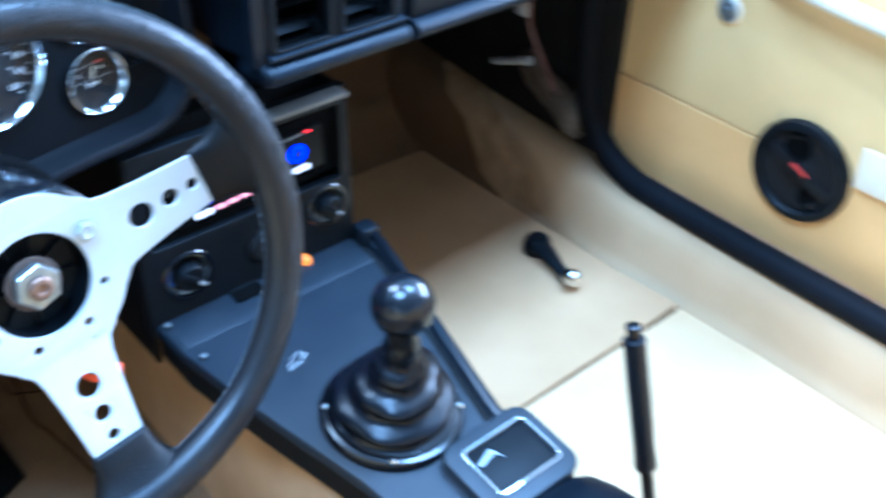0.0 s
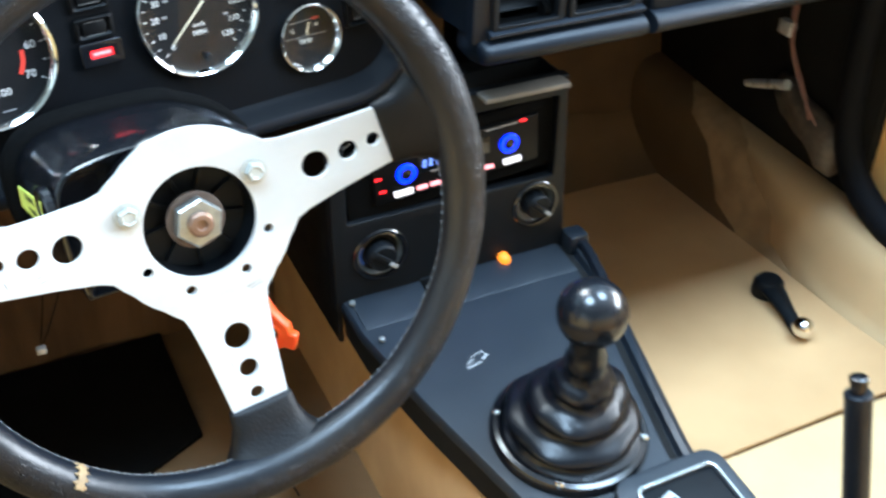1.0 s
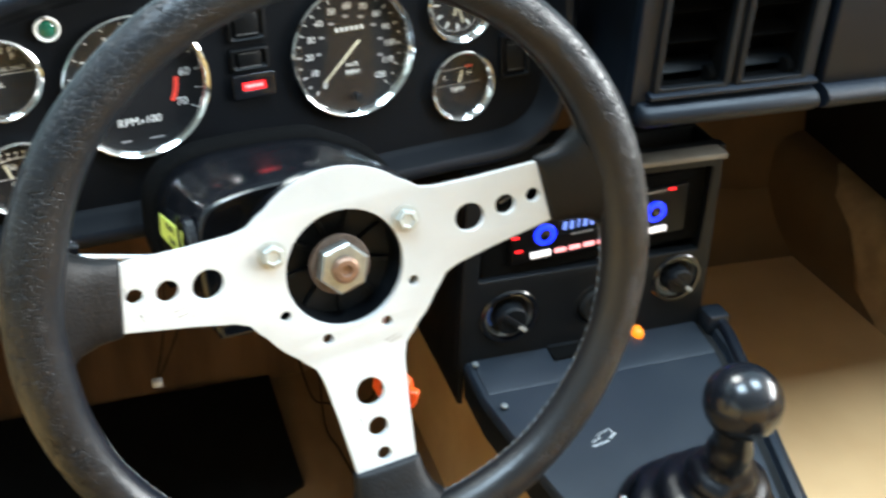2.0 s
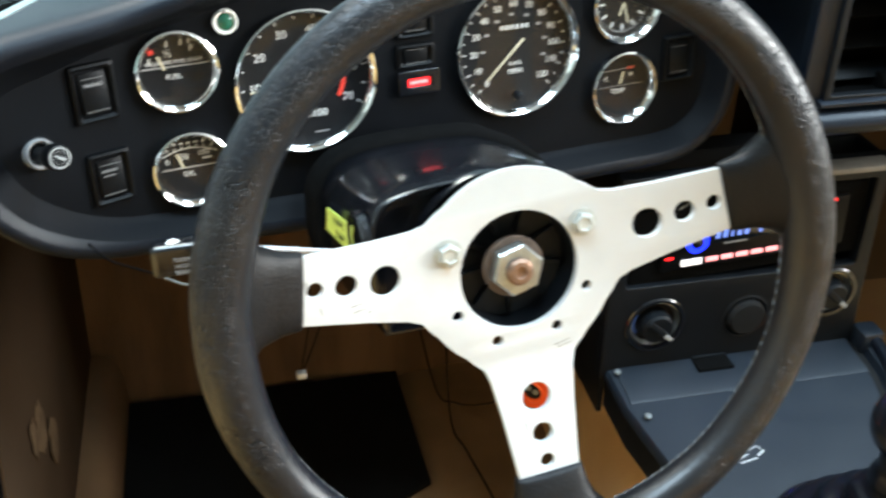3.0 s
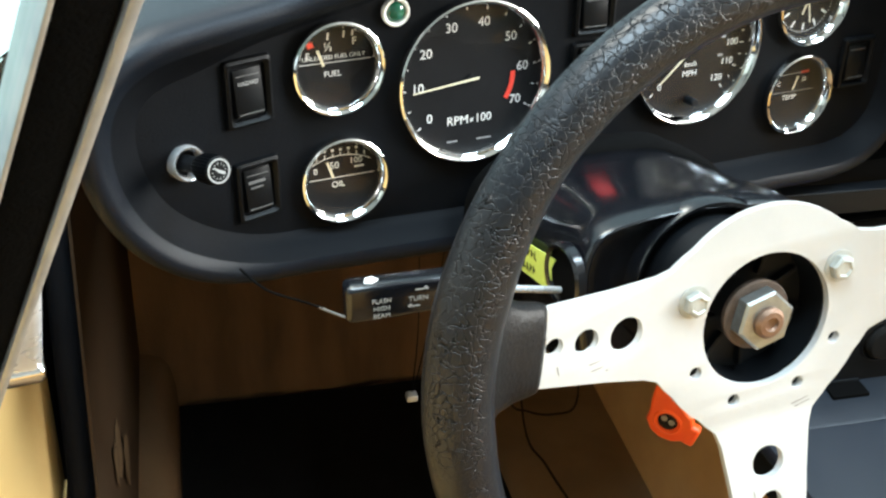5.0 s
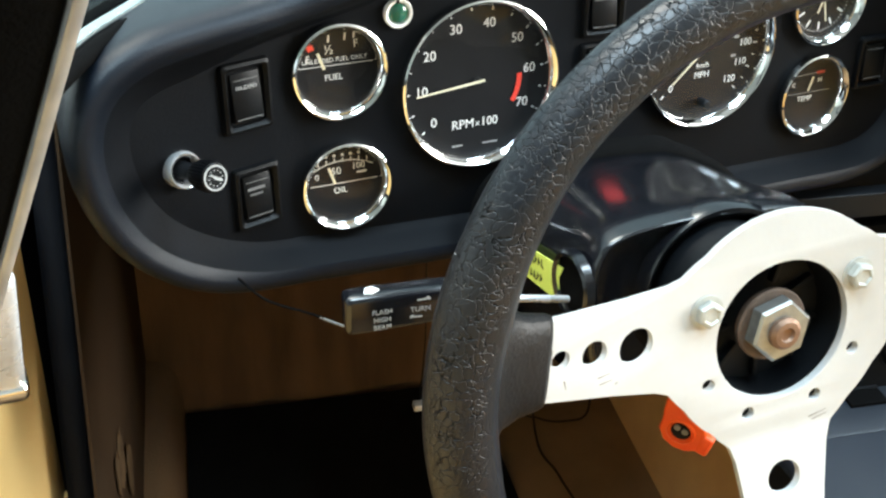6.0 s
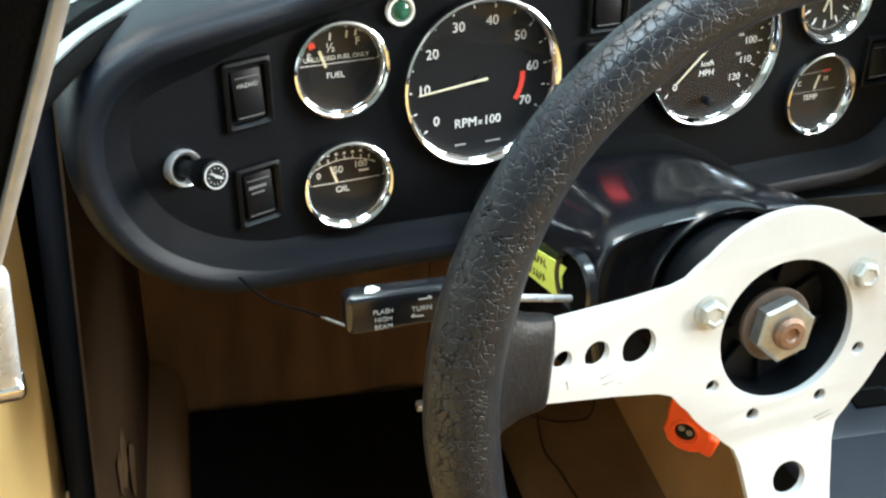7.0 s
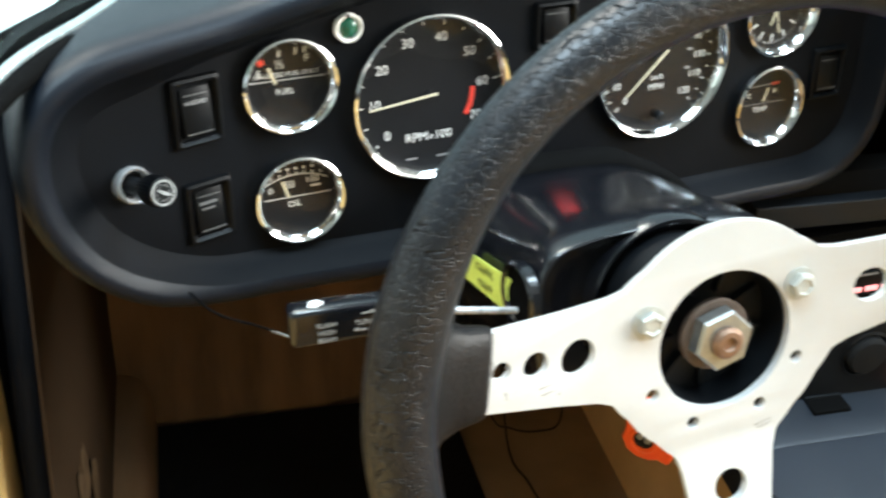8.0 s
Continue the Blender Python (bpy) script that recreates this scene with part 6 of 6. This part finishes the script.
part("insert", lathe([(0.0092, -0.003), (0.0092, 0.0048), (0.0070, 0.0060), (0.0001, 0.0064)], 24, UPRIGHT @ pose(-0.002, 0.001, 0)), MATTE, tag, "dark round insert")
for x, y in ((-0.0050, 0.0045), (0.0015, 0.0025)):
    part("rivet", lathe([(0.0027, 0.0050), (0.0025, 0.0072), (0.0001, 0.0076)], 14, UPRIGHT @ pose(x, y, 0)), STEEL, tag, "dull metal rivet")
part("cord", tube([(-0.010, 0.0, 0.032), (-0.014, 0.01, 0.085), (-0.02, 0.03, 0.14), (-0.03, 0.06, 0.20)], 0.0018, 8), WIRE, tag, "thin cord")

lead = thing("column_lead", pose(0, 0, 0), "thin black lead with a bright sleeve running to the stalk", "wire")
part("lead", tube([(-0.150, -0.088, 0.512), (-0.137, -0.100, 0.505), (-0.116, -0.100, 0.494), (-0.107, -0.100, 0.489)], 0.0007, 8), FELT_AND_SHADE, lead)
part("sleeve", tube([(-0.109, -0.100, 0.490), (-0.100, -0.100, 0.4845), (-0.092, -0.100, 0.481), (-0.080, -0.098, 0.481)], 0.0008, 8), STEEL, lead, "bright metal sleeve")
lead = thing("hanging_lead", pose(-0.015, 0.053, 0.273), "thin dark wire under the dash with a bright clip", "wire")
part("lead", tube([(0.03, 0.14, 0.16), (0.015, 0.05, 0.04), (0.002, 0.004, 0.002), (0.05, 0.12, 0.03), (0.10, 0.24, 0.10)], 0.0005, 6), FELT_AND_SHADE, lead)
part("clip", box(-0.0045, 0.0045, -0.004, 0.004, -0.003, 0.003, 0.0012), STRIP, lead, "tiny bright clip")
single("heater_hose", tube([(0.155, 0.42, 0.10), (0.165, 0.31, 0.020), (0.185, 0.285, 0.012), (0.215, 0.275, 0.012), (0.245, 0.285, 0.016), (0.262, 0.34, 0.06)], 0.0014, 8), KICK, I4, "dark cable looping over the carpet of the driver's footwell", "cable")
single("heater_hose", tube([(0.20, 0.42, 0.12), (0.175, 0.27, 0.012), (0.180, 0.20, 0.010), (0.190, 0.13, 0.010), (0.20, 0.02, 0.010)], 0.0014, 8), KICK, I4, "thin dark cable lying on the carpet", "cable")
corners = [Vector(p) for p in ((-0.0862, 0.0160, -0.1250), (-0.0797, 0.0162, -0.0735), (-0.0806, -0.0042, -0.0825), (-0.0875, -0.0010, -0.1320))]
mid = sum(corners, Vector()) / 4
ax = (corners[1] - corners[0]).normalized()
az = -ax.cross(corners[1] - corners[2]).normalized() * -1
ay = az.cross(ax)
face = Matrix((ax, ay, az)).transposed().to_4x4()
face.translation = mid
edge = [((p - mid).dot(ax), (p - mid).dot(ay)) for p in corners]
torn = edge[:2] + [((edge[1][0] * (3 - k) + edge[2][0] * k) / 3 + 0.0016 * (-1) ** k, (edge[1][1] * (3 - k) + edge[2][1] * k) / 3) for k in (1, 2)] + edge[2:]
tape = single("tape_label", flat(torn, (), 0.0005), TAPE, COLUMN @ face, "yellow-green tape label with black handwriting on the cowl side", "tape label")
bm = bmesh.new()
for k, (y, n) in enumerate(((0.0045, 6), (-0.0045, 5))):
    for i in range(n):
        x = -0.009 + i * 0.0034 + 0.002 * k
        bar(bm, (x, y - 0.0022), (x + 0.0008, y + 0.0024), 0.0008, 0.0003)
        bar(bm, (x + 0.0004, y + 0.0018 - 0.003 * (i % 2)), (x + 0.0022, y + 0.0014 - 0.002 * (i % 3)), 0.0008, 0.0003)
part("scribble", bm, DIAL, tape, "black scribble")

# windscreen edge and quarterlight bar
screen = thing("windscreen_frame", DASH, "slim chrome windscreen frame on a black rubber strip", "windscreen")
line = [(-0.252, -0.075, 0.052), (-0.223, -0.025, 0.058), (-0.187, 0.026, 0.060), (-0.146, 0.088, 0.062), (-0.08, 0.150, 0.066), (0.04, 0.200, 0.074), (0.25, 0.235, 0.082), (0.6, 0.19, 0.085), (0.95, 0.05, 0.080)]
part("lower_rail", tube(line, 0.0042, 12), CHROME, screen, "chrome lower rail")
part("rubber_strip", tube([(x - 0.012, y + 0.016, z - 0.004) for x, y, z in line], 0.010, 12), FELT_AND_SHADE, screen, "black rubber strip")
part("inner_rubber", tube([(x + 0.004, y - 0.006, z - 0.004) for x, y, z in line], 0.0045, 12), FELT_AND_SHADE, screen)
rows = [[(x * (1 - 0.08 * s), y + 0.012 - 0.22 * s, z + 0.002 + 0.34 * s) for x, y, z in line] for s in (0.0, 0.5, 1.0)]
pane = part("pane", loft(rows, False), PANE, screen, "curved windscreen glass", None, 80)
pane.visible_shadow = False

A_W, B_W = Vector((-0.227, -0.333, 0.635)), Vector((-0.162, -0.401, 0.804))
way = (B_W - A_W).normalized()
left = Vector((-1.0, -0.2, 0.0))
left = (left - left.dot(way) * way).normalized()
deep = way.cross(left).normalized()
bar_m = Matrix((left, deep, way)).transposed().to_4x4()
bar_m.translation = A_W
post = thing("quarterlight_bar", bar_m, "black channel bar with bright metal edges on the driver's door", "window frame")
L0, L1 = -0.105, 0.27
part("channel", box(0.0030, 0.0142, -0.012, 0.0, L0, L1, 0.0015), FELT_AND_SHADE, post, "black felt channel")
part("edge_strip", box(0.0006, 0.0032, -0.010, 0.001, L0, L1, 0.0008), STRIP, post, "brushed metal edge")
part("edge_strip", box(0.0140, 0.0153, -0.011, 0.001, L0, L1, 0.0006), STRIP, post, "brushed metal edge")
glassy = part("pane", box(0.0150, 0.30, -0.006, -0.003, L0, L1), PANE, post, "greenish window glass")
glassy.visible_shadow = False
up = Vector((0.014, -0.044, 0.073)).normalized()
across = Vector((-1.0, -0.2, 0.0))
across = (across - across.dot(up) * up).normalized()
cap_m = Matrix((across, across.cross(up) * -1, up)).transposed()
if cap_m.determinant() < 0:
    cap_m = Matrix((across, across.cross(up), up)).transposed()
cap_m = cap_m.to_4x4()
cap_m.translation = Vector((-0.228, -0.245, 0.587))
cap = thing("door_finisher", cap_m, "chrome finisher plate at the front of the door top", "door fitting")
part("plate", box(0.0, 0.075, -0.004, 0.004, 0.004, 0.092, 0.0035, seg=3), BRUSHED, cap, "polished chrome plate")
part("lip", box(-0.001, 0.075, -0.006, 0.006, -0.004, 0.006, 0.0028, seg=3), CHROME, cap, "rounded lower lip")
part("foot", box(0.014, 0.060, -0.004, 0.004, -0.020, -0.002, 0.003, seg=3), STEEL, cap, "dull pitted foot")
